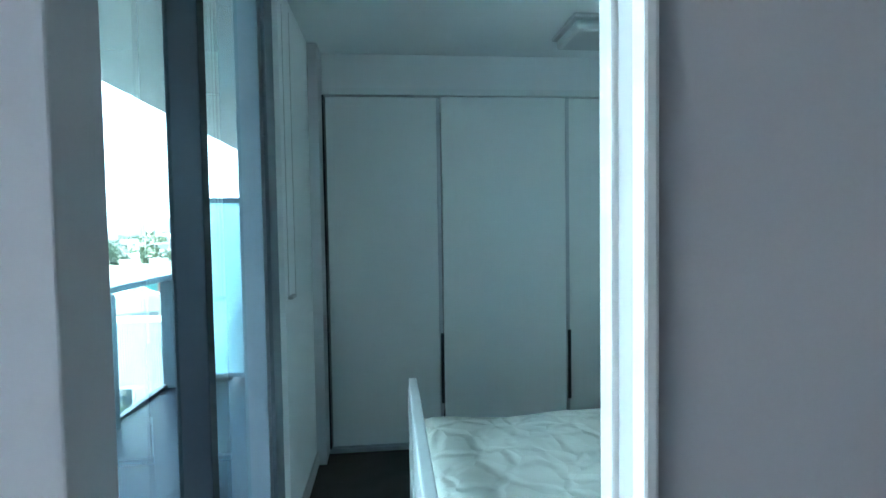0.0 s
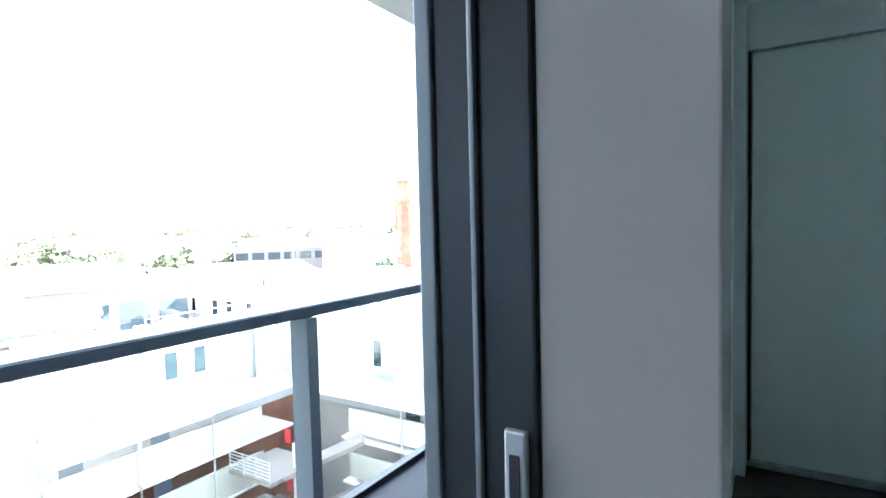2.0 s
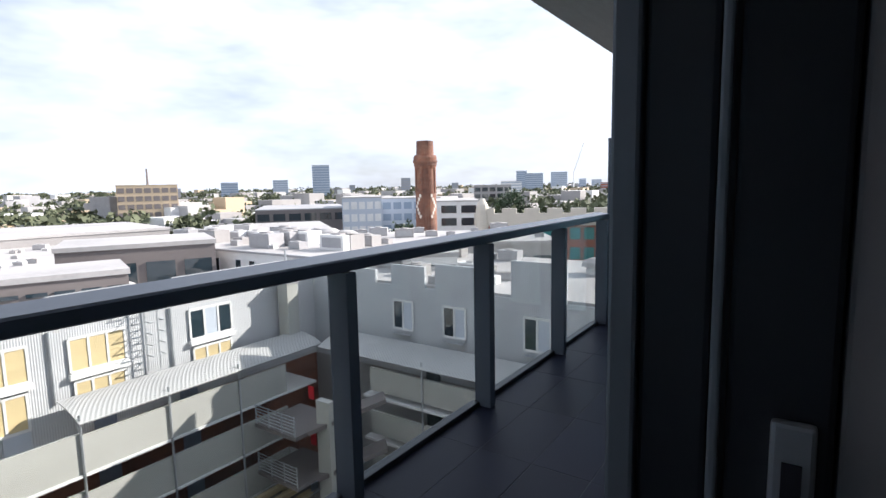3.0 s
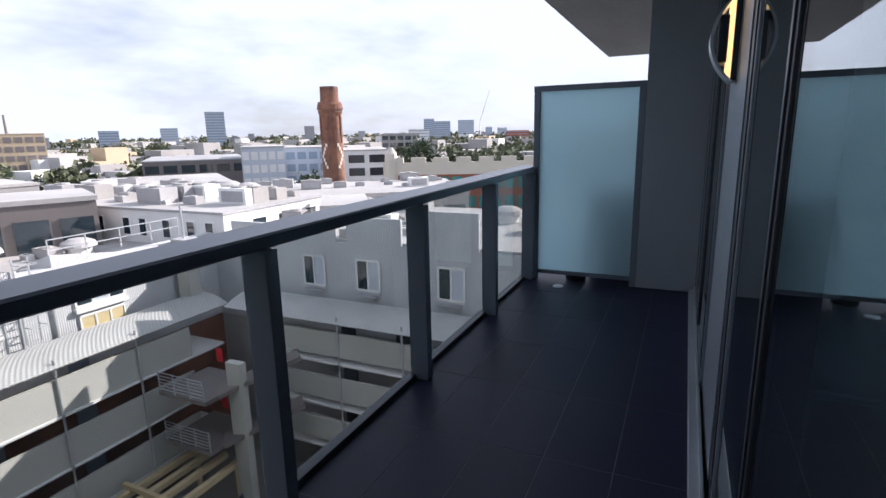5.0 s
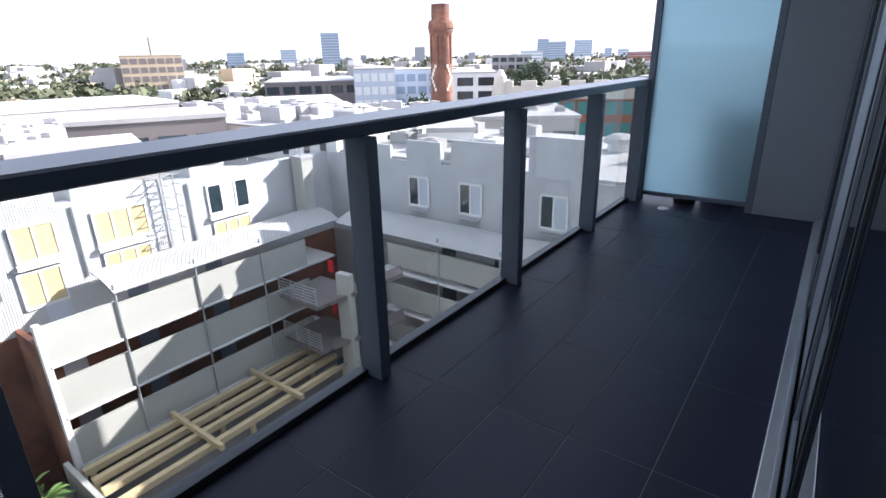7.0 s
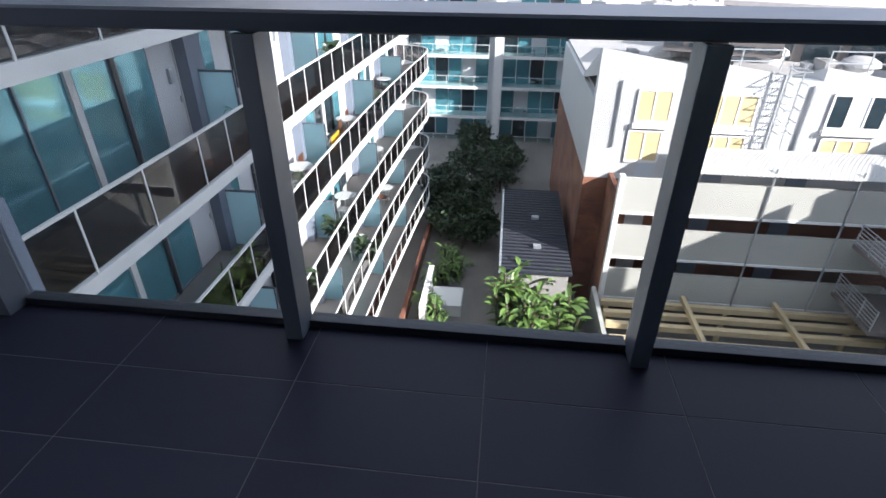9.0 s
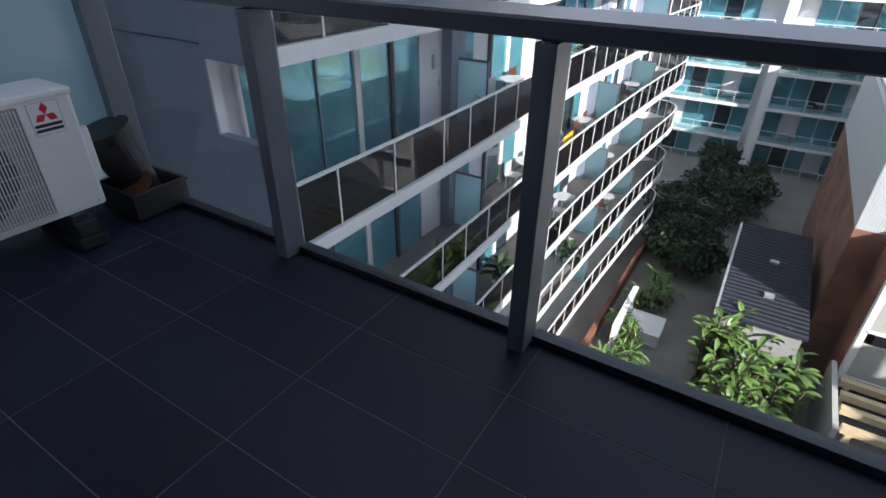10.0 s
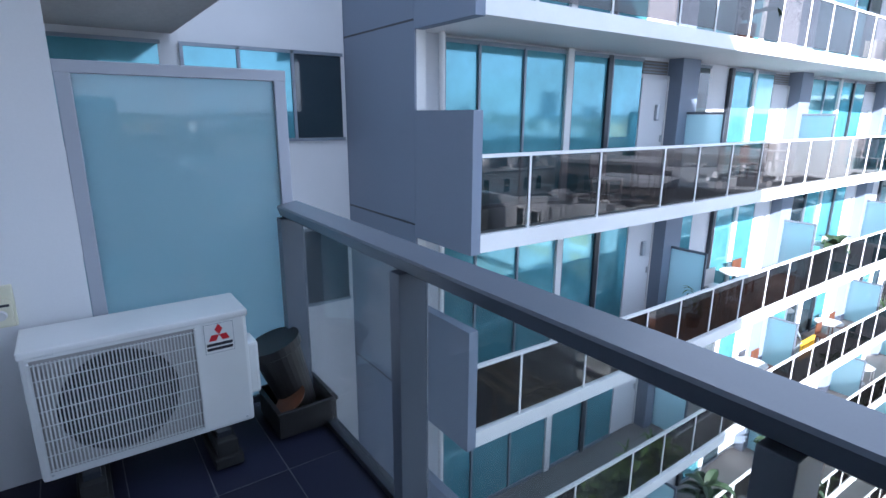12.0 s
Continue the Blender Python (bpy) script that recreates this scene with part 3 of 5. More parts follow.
part("toggle", box(0.186, 0.209, 1.925, 2.025, 1.185, 1.2), M_GLOSSWHITE, cord, bevel=0.004)

# ---- balcony things ----
balu = thing("balustrade", "dark grey metal balustrade with clear glass panels", "balustrade")
POSTS = [-3.52, -2.39, -1.235, -0.03, 1.215, 2.425, 3.64, 4.74]
rail = Mesh()
prof = [(-1.545, 1.036), (-1.455, 1.036), (-1.447, 1.042), (-1.433, 1.085), (-1.440, 1.093), (-1.535, 1.110), (-1.545, 1.103)]
n = len(prof)
rail.v = [(x, y, z) for y in (-3.525, 4.82) for x, z in prof]
rail.f = [tuple(range(n)), tuple(reversed(range(n, 2 * n)))] + [(i, i + n, (i + 1) % n + n, (i + 1) % n) for i in range(n)]
part("handrail", rail, M_RAIL, balu, "dark grey flat handrail")
for y in POSTS:
    part("post", box(-1.54, -1.427, y, y + 0.062, 0.0, 1.0335), M_RAIL, balu, bevel=0.003)
for a, b in zip(POSTS, POSTS[1:]):
    g = part("glass_panel", box(-1.538, -1.528, a + 0.064, b - 0.002, 0.028, 1.033), M_GLASS_RAIL, balu, "clear glass panel")
    g.visible_shadow = False
    part("bottom_channel", box(-1.56, -1.505, a + 0.063, b - 0.001, 0.0, 0.03), M_FRAME_DARK, balu, bevel=0.003)
for y in (1.05,):
    part("sticker", Mesh().box(-1.5275, -1.5272, y, y + 0.07, 0.10, 0.105).box(-1.5275, -1.5272, y + 0.01, y + 0.05, 0.115, 0.15), M_FRAME, balu, "faded safety mark on the glass")


def privacy_screen(x0, x1, y, z1, label, side):
    s = thing("privacy_screen", label, "privacy screen", "balcony screens")
    f = 0.055
    for a, b, c, d in ((x0, x0 + f, 0.0, z1), (x1 - f, x1, 0.0, z1)):
        part("upright", box(a, b, y - 0.03, y + 0.03, c, d), M_RAIL if side > 0 else M_SCREENFRAME, s, bevel=0.004)
    part("top_bar", box(x0 - 0.002, x1 + 0.002, y - 0.032, y + 0.032, z1 - 0.05, z1), M_RAIL if side > 0 else M_SCREENFRAME, s, bevel=0.004)
    part("bottom_bar", box(x0 + f, x1 - f, y - 0.025, y + 0.025, 0.055, 0.09), M_RAIL, s)
    part("frosted_pane", box(x0 + f, x1 - f, y - 0.005, y + 0.005, 0.09, z1 - 0.05), M_FROST, s, "pale blue frosted glass")
    return s


privacy_screen(-1.46, -0.49, 4.86, 1.82, "frosted glass privacy screen in a dark frame at the balcony's end", 1)
privacy_screen(-1.52, -0.612, -3.56, 1.735, "frosted glass privacy screen in a grey frame behind the outdoor unit", -1)

# wall lamp, lit
wl = thing("wall_lamp", "lit curved metal wall lamp with amber diffuser", "wall lamp")
part("backplate", box(-0.036, -0.031, 2.42, 2.56, 1.60, 1.94), M_ALU, wl)
m = Mesh()
K = 14
for k in range(K + 1):
    t = k / K
    z = 1.60 + 0.34 * t
    d = 0.012 + 0.085 * math.sin(math.pi * t) ** 0.8
    m.v += [(-0.036 - d - 0.012, 2.41, z), (-0.036 - d - 0.012, 2.57, z), (-0.036 - d, 2.57, z), (-0.036 - d, 2.41, z)]
for k in range(K):
    for i in range(4):
        j = (i + 1) % 4
        m.f.append((4 * k + i, 4 * k + 4 + i, 4 * k + 4 + j, 4 * k + j))
m.f += [(0, 1, 2, 3), tuple(4 * K + i for i in (3, 2, 1, 0))]
part("curved_cover", m, M_ALU, wl, "bowed brushed metal cover")
part("diffuser", box(-0.077, -0.0595, 2.425, 2.555, 1.615, 1.925), M_LAMPGLOW, wl, "glowing amber diffuser", bevel=0.004)
part("cheek", box(-0.112, -0.0775, 2.42, 2.56, 1.675, 1.865), M_FRAME_DARK, wl, "dark grey inner cheek", bevel=0.01)
part("base", box(-0.059, -0.0365, 2.42, 2.56, 1.605, 1.935), M_FRAME_DARK, wl, "dark grey lamp base", bevel=0.004)
for ob in wl.children:
    ob.location.x += 0.057

# outdoor unit
ac = thing("air_conditioner", "white outdoor air conditioner unit on dark rubber feet", "air conditioner")
AX0, AX1, AY0, AY1, AZ0, AZ1 = -1.165, -0.365, -3.49, -3.22, 0.155, 0.69
part("casing", box(AX0, AX1, AY0, AY1, AZ0, AZ1), M_ACWHITE, ac, bevel=0.016)
part("lid", box(AX0 - 0.006, AX1 + 0.006, AY0 - 0.006, AY1 + 0.006, AZ1 - 0.022, AZ1 + 0.008), M_ACWHITE, ac, bevel=0.008)
part("valve_cover", box(AX0 - 0.065, AX0 - 0.001, AY0 + 0.04, AY1 - 0.09, AZ0 + 0.08, AZ0 + 0.34), M_ACWHITE, ac, bevel=0.014)
CX, CZ = -0.66, 0.425
part("fan_opening", Mesh().tube([((CX, AY1 + 0.001, CZ), 0.212), ((CX, AY1 + 0.004, CZ), 0.212)], 40), M_ACDARK, ac, "dark fan opening")
hub = Mesh().tube([((CX, AY1 + 0.004, CZ), 0.05), ((CX, AY1 + 0.012, CZ), 0.045)], 20)
part("fan_hub", hub, M_BLACKPLASTIC, ac)
for k in range(3):
    a = k * 2 * math.pi / 3 + 0.4
    pts = [(0.05, -0.25), (0.2, -0.45), (0.205, 0.15), (0.05, 0.25)]
    mm = Mesh()
    mm.v = [(CX + r * math.cos(a + t), AY1 + 0.005 + 0.004 * (i % 2), CZ + r * math.sin(a + t)) for i, (r, t) in enumerate(pts)]
    mm.f = [(0, 1, 2, 3)]
    part("fan_blade", mm, M_FRAME_DARK, ac)
grille = part("grille", box(-0.952, -0.388, AY1 + 0.0005, AY1 + 0.0009, 0.193, 0.657), M_GREYWALL, ac, "white wire fan grille")
for x in (-0.952, -0.394):
    part("grille_side", box(x, x + 0.006, AY1 + 0.001, AY1 + 0.026, 0.195, 0.655), M_ACWHITE, grille)
gw = Mesh()
for k in range(44):
    x = -0.945 + k * (0.55 / 43)
    gw.box(x - 0.0026, x + 0.0026, AY1 + 0.022, AY1 + 0.026, 0.197, 0.653)
part("wire_mesh", gw, M_GRILLE, grille)
for k in range(8):
    z = 0.21 + k * 0.062
    part("cross_wire", box(-0.948, -0.392, AY1 + 0.017, AY1 + 0.0215, z, z + 0.0026), M_GRILLE, grille)
badge = part("badge", box(-1.105, -0.985, AY1 + 0.0005, AY1 + 0.002, 0.525, 0.66), M_ACWHITE, ac, "white badge with three red diamonds")
part("badge_border", Mesh().box(-1.105, -1.1035, AY1 + 0.002, AY1 + 0.0026, 0.525, 0.66).box(-0.9865, -0.985, AY1 + 0.002, AY1 + 0.0026, 0.525, 0.66).box(-1.1035, -0.9865, AY1 + 0.002, AY1 + 0.0026, 0.6585, 0.66).box(-1.1035, -0.9865, AY1 + 0.002, AY1 + 0.0026, 0.525, 0.5265), M_FRAME, badge)
for ang in (90, 210, 330):
    a = radians(ang)
    ux, uz = math.cos(a), math.sin(a)
    px, pz = -uz, ux
    c, L, W = (-1.045, 0.608), 0.05, 0.0165
    mm = Mesh()
    P = [(c[0] - 0, c[1]), (c[0] + ux * L / 2 + px * W, c[1] + uz * L / 2 + pz * W), (c[0] + ux * L, c[1] + uz * L), (c[0] + ux * L / 2 - px * W, c[1] + uz * L / 2 - pz * W)]
    mm.v = [(x, AY1 + 0.0027, z) for x, z in P] + [(x, AY1 + 0.002, z) for x, z in P]
    mm.f = [(0, 1, 2, 3), (7, 6, 5, 4), (0, 4, 5, 1), (1, 5, 6, 2), (2, 6, 7, 3), (3, 7, 4, 0)]
    part("diamond", mm, M_RED, badge)
for z in (0.558, 0.538):
    part("lettering_bar", box(-1.098, -0.992, AY1 + 0.002, AY1 + 0.0027, z, z + 0.013), M_INK, badge)
part("model_plate", box(-0.47, -0.40, AY1 + 0.0005, AY1 + 0.0015, 0.668, 0.676), M_FRAME, ac)
for x in (-1.13, -0.40):
    part("screw", Mesh().tube([((x, AY1 + 0.0005, 0.18), 0.005), ((x, AY1 + 0.003, 0.18), 0.004)], 8), M_STEEL, ac)
for k in range(5):
    part("side_louvre", box(AX0 - 0.0025, AX0 - 0.0005, AY0 + 0.06, AY1 - 0.08, 0.53 + k * 0.022, 0.538 + k * 0.022), M_FRAME, ac)
for x in (-1.02, -0.52):
    part("foot_bracket", box(x - 0.03, x + 0.03, -3.50, -3.19, 0.13, 0.157), M_FRAME_DARK, ac)
    part("rubber_foot", Mesh().box(x - 0.06, x + 0.06, -3.515, -3.13, 0.012, 0.06).box(x - 0.045, x + 0.045, -3.505, -3.15, 0.0605, 0.129), M_RUBBER, ac, bevel=0.006)

tray = thing("planter_box", "black plastic planter box in the balcony corner", "planter")
m = Mesh()
for a, b, c, d in ((-1.56, -1.27, -3.52, -3.505), (-1.56, -1.27, -3.215, -3.20), (-1.56, -1.545, -3.505, -3.215), (-1.285, -1.27, -3.505, -3.215)):
    part("wall", box(a, b, c, d, 0.012, 0.135), M_BLACKPLASTIC, tray)
part("rim", Mesh().box(-1.57, -1.26, -3.525, -3.505, 0.136, 0.15).box(-1.57, -1.26, -3.21, -3.19, 0.136, 0.15).box(-1.57, -1.548, -3.505, -3.21, 0.136, 0.15).box(-1.282, -1.26, -3.505, -3.21, 0.136, 0.15), M_BLACKPLASTIC, tray, bevel=0.003)
part("base", box(-1.55, -1.28, -3.505, -3.21, 0.010, 0.03), M_BLACKPLASTIC, tray)
pot = thing("plant_pot", "empty black plastic plant pot tilted in the planter box", "plant pot")
d = Vector((0.11, -0.02, 0.37))
c0 = Vector((-1.44, -3.40, 0.06))
rings = [(c0, 0.088), (c0 + d * 0.86, 0.118), (c0 + d * 0.88, 0.132), (c0 + d, 0.134), (c0 + d * 0.999, 0.122), (c0 + d * 0.1, 0.082)]
part("body", Mesh().tube(rings, 28), M_BLACKPLASTIC, pot, smooth=False)
part("saucer", Mesh().tube([((-1.37, -3.30, 0.14), 0.07), ((-1.36, -3.30, 0.155), 0.085)], 20), M_WOOD, pot, "brown clay saucer shard")

iso = thing("isolator_switch", "ivory outdoor isolator switch on the white wall", "switch")
part("backplate", box(-0.365, -0.275, -3.529, -3.505, 0.71, 0.88), M_IVORY, iso, bevel=0.006)
part("cover", box(-0.357, -0.283, -3.5045, -3.48, 0.72, 0.83), M_IVORY, iso, bevel=0.008)
part("knob", Mesh().tube([((-0.32, -3.479, 0.77), 0.02), ((-0.32, -3.46, 0.77), 0.017)], 16), M_GLOSSWHITE, iso)
part("label_bar", box(-0.35, -0.29, -3.4795, -3.4785, 0.802, 0.812), M_INK, iso)

drain = thing("floor_drain", "small metal floor drain by the far screen", "drain")
part("ring", Mesh().tube([((-1.15, 4.62, 0.0), 0.05), ((-1.15, 4.62, 0.008), 0.045)], 20), M_ALU, drain)
bowl = thing("dark_bowl", "dark pipe end under the frosted screen", "pipe")
part("body", Mesh().tube([((-1.05, 4.95, -0.01), 0.09), ((-1.05, 4.95, 0.03), 0.10), ((-1.05, 4.95, 0.06), 0.08)], 20), M_RUBBER, bowl)
ac2 = thing("neighbour_air_conditioner", "neighbour's outdoor unit blurred behind the frosted screen", "air conditioner")
part("casing", box(-1.02, -0.52, 5.12, 5.42, 0.12, 0.92), M_ACDARK, ac2, bevel=0.09)
part("stand", box(-0.95, -0.57, 5.14, 5.4, -0.012, 0.119), M_RUBBER, ac2)


# ---- the wing across the corner: curved balconies ----
GROUND = -17.0
wing = thing("apartment_wing", "white apartment wing with long curved balconies and smoked glass balustrades", "apartment building")


def wing_front():
    """Plan of the balcony edge from the near fin to the rounded far end."""
    keys = [(-4.83, -6.2), (-9.0, -6.15), (-15.0, -6.2), (-20.0, -6.15), (-25.0, -6.0), (-30.0, -5.75), (-34.4, -5.5), (-36.1, -5.95), (-36.8, -7.4), (-36.9, -9.5)]
    out = []
    for k in range(len(keys) - 1):
        p0, p1, p2, p3 = (Vector(keys[max(0, min(len(keys) - 1, k + d))]) for d in (-1, 0, 1, 2))
        steps = max(3, round((p2 - p1).length / (1.2 if k < 6 else 0.5)))
        for s in range(steps):
            t = s / steps
            out.append(0.5 * ((2 * p1) + (p2 - p0) * t + (2 * p0 - 5 * p1 + 4 * p2 - p3) * t * t + (3 * p1 - p0 - 3 * p2 + p3) * t ** 3))
    out.append(Vector(keys[-1]))
    return out


def swept_bar(pts, z, w, h):
    """One continuous bar of width w and height h along plan points."""
    m = Mesh()
    for k, p in enumerate(pts):
        d = (pts[min(k + 1, len(pts) - 1)] - pts[max(k - 1, 0)]).normalized()
        nx, ny = -d.y * w / 2, d.x * w / 2
        m.v += [(p.x - nx, p.y - ny, z), (p.x + nx, p.y + ny, z), (p.x + nx, p.y + ny, z + h), (p.x - nx, p.y - ny, z + h)]
    for k in range(len(pts) - 1):
        a = 4 * k
        m.f += [(a + i, a + 4 + i, a + 4 + (i + 1) % 4, a + (i + 1) % 4) for i in range(4)]
    a = 4 * (len(pts) - 1)
    m.f += [(0, 1, 2, 3), (a + 3, a + 2, a + 1, a)]
    return m


FRONT = wing_front()
RAILING = [p + Vector((0.0, -0.05)) for p in FRONT]
WALL_Y = -7.8
STOREY = 2.96
LEVELS = list(range(-5, 3))
back = [(-36.9, -11.5), (-4.83, -11.5)]
slab_plan = [(p.x, p.y) for p in FRONT] + back
part("core", Mesh().box(-35.6, -4.84, -20.0, WALL_Y, GROUND, 9.2), M_WINGWALL, wing, "white rendered wall")
part("end_wall", Mesh().box(-4.835, -4.80, -20.0, -7.55, GROUND, 9.2), M_WINGSHADE, wing, "end wall with its shade put into a darker blue grey")
for z in (-0.085, 2.80, -3.045, -6.0):
    part("shadow_joint", box(-4.799, -4.795, -9.8, -7.56, z, z + 0.03), M_FRAME_DARK, wing)
BAY_LONG = (("pane", 0.68), ("pane", 0.98), ("pane", 1.03), ("post", 0.15), ("pane", 1.0), ("gap", 0.12), ("pane", 0.98), ("door", 0.97), ("pier", 0.65))
BAY_SHORT = (("pane", 0.95), ("wall", 0.9), ("gap", 0.12), ("pane", 1.0), ("post", 0.12), ("pane", 1.0), ("door", 0.97), ("pier", 0.65))


def wing_bay(x, z, kind, wdt, dark):
    """One width of the wing's glazed wall: pane, post, gap, wall, door or pier with its frosted divider."""
    if kind == "pane":
        gl = part("window", box(x - wdt, x, WALL_Y + 0.01, WALL_Y + 0.05, z + 0.03, z + 2.66), M_DARKGLASS if dark else M_TEAL, wing)
        part("frame", box(x - 0.045, x, WALL_Y + 0.051, WALL_Y + 0.09, z + 0.03, z + 2.66), M_FRAME, gl)
        part("head", box(x - wdt, x - 0.046, WALL_Y + 0.051, WALL_Y + 0.085, z + 2.60, z + 2.66), M_FRAME, gl)
        part("cill", box(x - wdt, x - 0.046, WALL_Y + 0.051, WALL_Y + 0.085, z + 0.0, z + 0.07), M_FRAME, gl)
    elif kind == "post":
        part("post", box(x - wdt, x, WALL_Y + 0.01, WALL_Y + 0.11, z, z + 2.7), M_SLAB, wing, "white window post")
    elif kind == "gap":
        part("dark_stile", box(x - wdt, x, WALL_Y + 0.01, WALL_Y + 0.10, z, z + 2.66), M_FRAME_DARK, wing)
    elif kind == "door":
        dr = part("door", box(x - wdt + 0.05, x - 0.05, WALL_Y + 0.01, WALL_Y + 0.05, z + 0.03, z + 2.3), M_WINGWALL, wing, "pale flush door")
        part("door_frame", Mesh().box(x - wdt + 0.01, x - wdt + 0.045, WALL_Y + 0.01, WALL_Y + 0.07, z, z + 2.36), M_SLAB, dr)
        part("handle", box(x - wdt + 0.10, x - wdt + 0.14, WALL_Y + 0.051, WALL_Y + 0.09, z + 1.0, z + 1.14), M_STEEL, dr)
        vent = part("vent", box(x - wdt + 0.05, x - 0.05, WALL_Y + 0.01, WALL_Y + 0.03, z + 2.38, z + 2.64), M_TAUPE, wing)
        for k in range(4):
            part("slat", box(x - wdt + 0.06, x - 0.06, WALL_Y + 0.031, WALL_Y + 0.05, z + 2.40 + k * 0.06, z + 2.425 + k * 0.06), M_FRAME, vent)
        part("wall_lamp", box(x - 0.66, x - 0.54, WALL_Y + 0.051, WALL_Y + 0.13, z + 1.45, z + 1.78), M_ALU, wing, bevel=0.03)
    elif kind == "pier":
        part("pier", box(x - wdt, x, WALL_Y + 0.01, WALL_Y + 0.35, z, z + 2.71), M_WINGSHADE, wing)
        y1 = min(FRONT, key=lambda p: abs(p.x - x)).y - 0.48
        dv = part("divider", box(x - 0.34, x - 0.31, WALL_Y + 0.36, y1, z + 0.04, z + 1.58), M_FROST, wing, "frosted glass divider")
        part("divider_frame", Mesh().box(x - 0.35, x - 0.30, WALL_Y + 0.356, y1 + 0.04, z + 1.581, z + 1.63).box(x - 0.35, x - 0.30, y1 + 0.001, y1 + 0.04, z, z + 1.58), M_RAIL, dv)


for lv in LEVELS:
    z = lv * STOREY
    part("balcony_slab", Mesh().prism(slab_plan, z - 0.25, z - 0.01), M_SLAB, wing, "white concrete balcony slab")
    part("balcony_floor", Mesh().prism([(p.x + 0.02, p.y - 0.1) for p in FRONT[:-6]] + [(-35.0, WALL_Y + 0.001), (-4.97, WALL_Y + 0.001)], z - 0.009, z), M_BALFLOOR, wing, "dark tiled balcony floor")
    near = lv in (-2, -1, 0, 1)
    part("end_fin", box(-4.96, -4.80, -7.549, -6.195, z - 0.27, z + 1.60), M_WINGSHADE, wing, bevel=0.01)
    part("return_strip", box(-5.0, -4.836, -7.79, -7.56, z, z + 2.7), M_SLAB, wing, "white wall return")
    part("downpipe", Mesh().tube([((-5.28, -7.55, z), 0.045), ((-5.28, -7.55, z + 2.7), 0.045)], 10), M_SLAB, wing)
    part("top_rail", swept_bar(RAILING, z + 1.005, 0.06, 0.045), M_SLAB, wing, "pale balustrade rail")
    joined, bars = Mesh(), Mesh()
    for a, b in zip(RAILING, RAILING[1:]):
        d = (b - a).normalized() * 0.02
        a2, b2 = a + d, b - d
        tgt = Mesh() if near and a.x > -26 else joined
        nrm = Vector((-d.y, d.x)).normalized() * 0.006
        tgt.prism([(a2.x - nrm.x, a2.y - nrm.y), (b2.x - nrm.x, b2.y - nrm.y), (b2.x + nrm.x, b2.y + nrm.y), (a2.x + nrm.x, a2.y + nrm.y)], z + 0.04, z + 1.0)
        if tgt is not joined:
            part("glass_panel", tgt, M_SMOKE, wing)
            part("baluster", Mesh().beam((a.x, a.y, z - 0.01), (a.x, a.y, z + 1.004), 0.035), M_SLAB, wing)
        else:
            bars.beam((a.x, a.y, z - 0.01), (a.x, a.y, z + 1.004), 0.04)
    if joined.v:
        tagged(part("far_glass", joined, M_SMOKE, wing), kind="stuff")
        tagged(part("far_balusters", bars, M_SLAB, wing), kind="stuff")
    x, k = -5.42, 0
    while x > -33.0:
        for kind, wdt in (BAY_LONG if k % 2 == 0 else BAY_SHORT):
            if x - wdt < -35.4:
                break
            wing_bay(x, z, kind, wdt, k > 0 and kind == "pane" and (round(-x * 3) + lv * 3) % 4 == 0)
            x -= wdt
        k += 1


def balcony_chair(x, y, z, material, label):
    c = thing("balcony_chair", label, "chair", "chairs on the wing's balconies", (x, y, z))
    part("seat", box(-0.22, 0.22, -0.22, 0.22, 0.42, 0.45), material, c)
    part("backrest", box(-0.22, 0.22, -0.24, -0.21, 0.451, 0.85), material, c)
    for i in (-0.2, 0.17):
        for j in (-0.2, 0.17):
            part("leg", box(i, i + 0.03, j, j + 0.03, 0, 0.419), material, c)
    return c


def balcony_table(x, y, z):
    c = thing("balcony_table", "white round table on a wing balcony", "table", "tables on the wing's balconies", (x, y, z))
    part("tabletop", Mesh().tube([((0, 0, 0.71), 0.42), ((0, 0, 0.735), 0.42)], 18), M_GLOSSWHITE, c)
    part("pedestal", Mesh().tube([((0, 0, 0.02), 0.03), ((0, 0, 0.709), 0.03)], 8), M_STEEL, c)
    part("foot", Mesh().tube([((0, 0, 0), 0.22), ((0, 0, 0.02), 0.2)], 14), M_STEEL, c)
    return c


rng = random.Random(7)
for lv, x in ((0, -9.3), (0, -15.0), (-1, -14.0), (-1, -19.3), (-2, -15.6), (-2, -21.0), (-3, -19.8), (-3, -25.6), (-1, -26.6), (-4, -21.4), (0, -20.4), (-4, -27.4), (-2, -28.2), (-3, -31.0)):
    y = WALL_Y + 0.8
    balcony_table(x, y, lv * STOREY)
    for sx in (-0.75, 0.7):
        balcony_chair(x + sx, y + rng.uniform(-0.2, 0.2), lv * STOREY, rng.choice((M_GLOSSWHITE, M_BLACKPLASTIC, M_WOOD)), "light chair beside a round table on a wing balcony")
rack = thing("clothes_rack", "clothes rack hung with a bright yellow towel", "clothes rack", at=(-18.2, WALL_Y + 0.95, -2 * STOREY))
for i in (-0.5, 0.5):
    part("leg", Mesh().beam((i, -0.3, 0), (i, 0.25, 0.95), 0.03), M_STEEL, rack)
    part("leg", Mesh().beam((i, 0.3, 0), (i, -0.25, 0.95), 0.03), M_STEEL, rack)
part("bar", Mesh().beam((-0.5, 0.25, 0.95), (0.5, 0.25, 0.95), 0.03), M_STEEL, rack)
part("towel", Mesh().box(-0.45, 0.45, 0.225, 0.275, 0.35, 0.985), M_YELLOW, rack, "bright yellow towel")

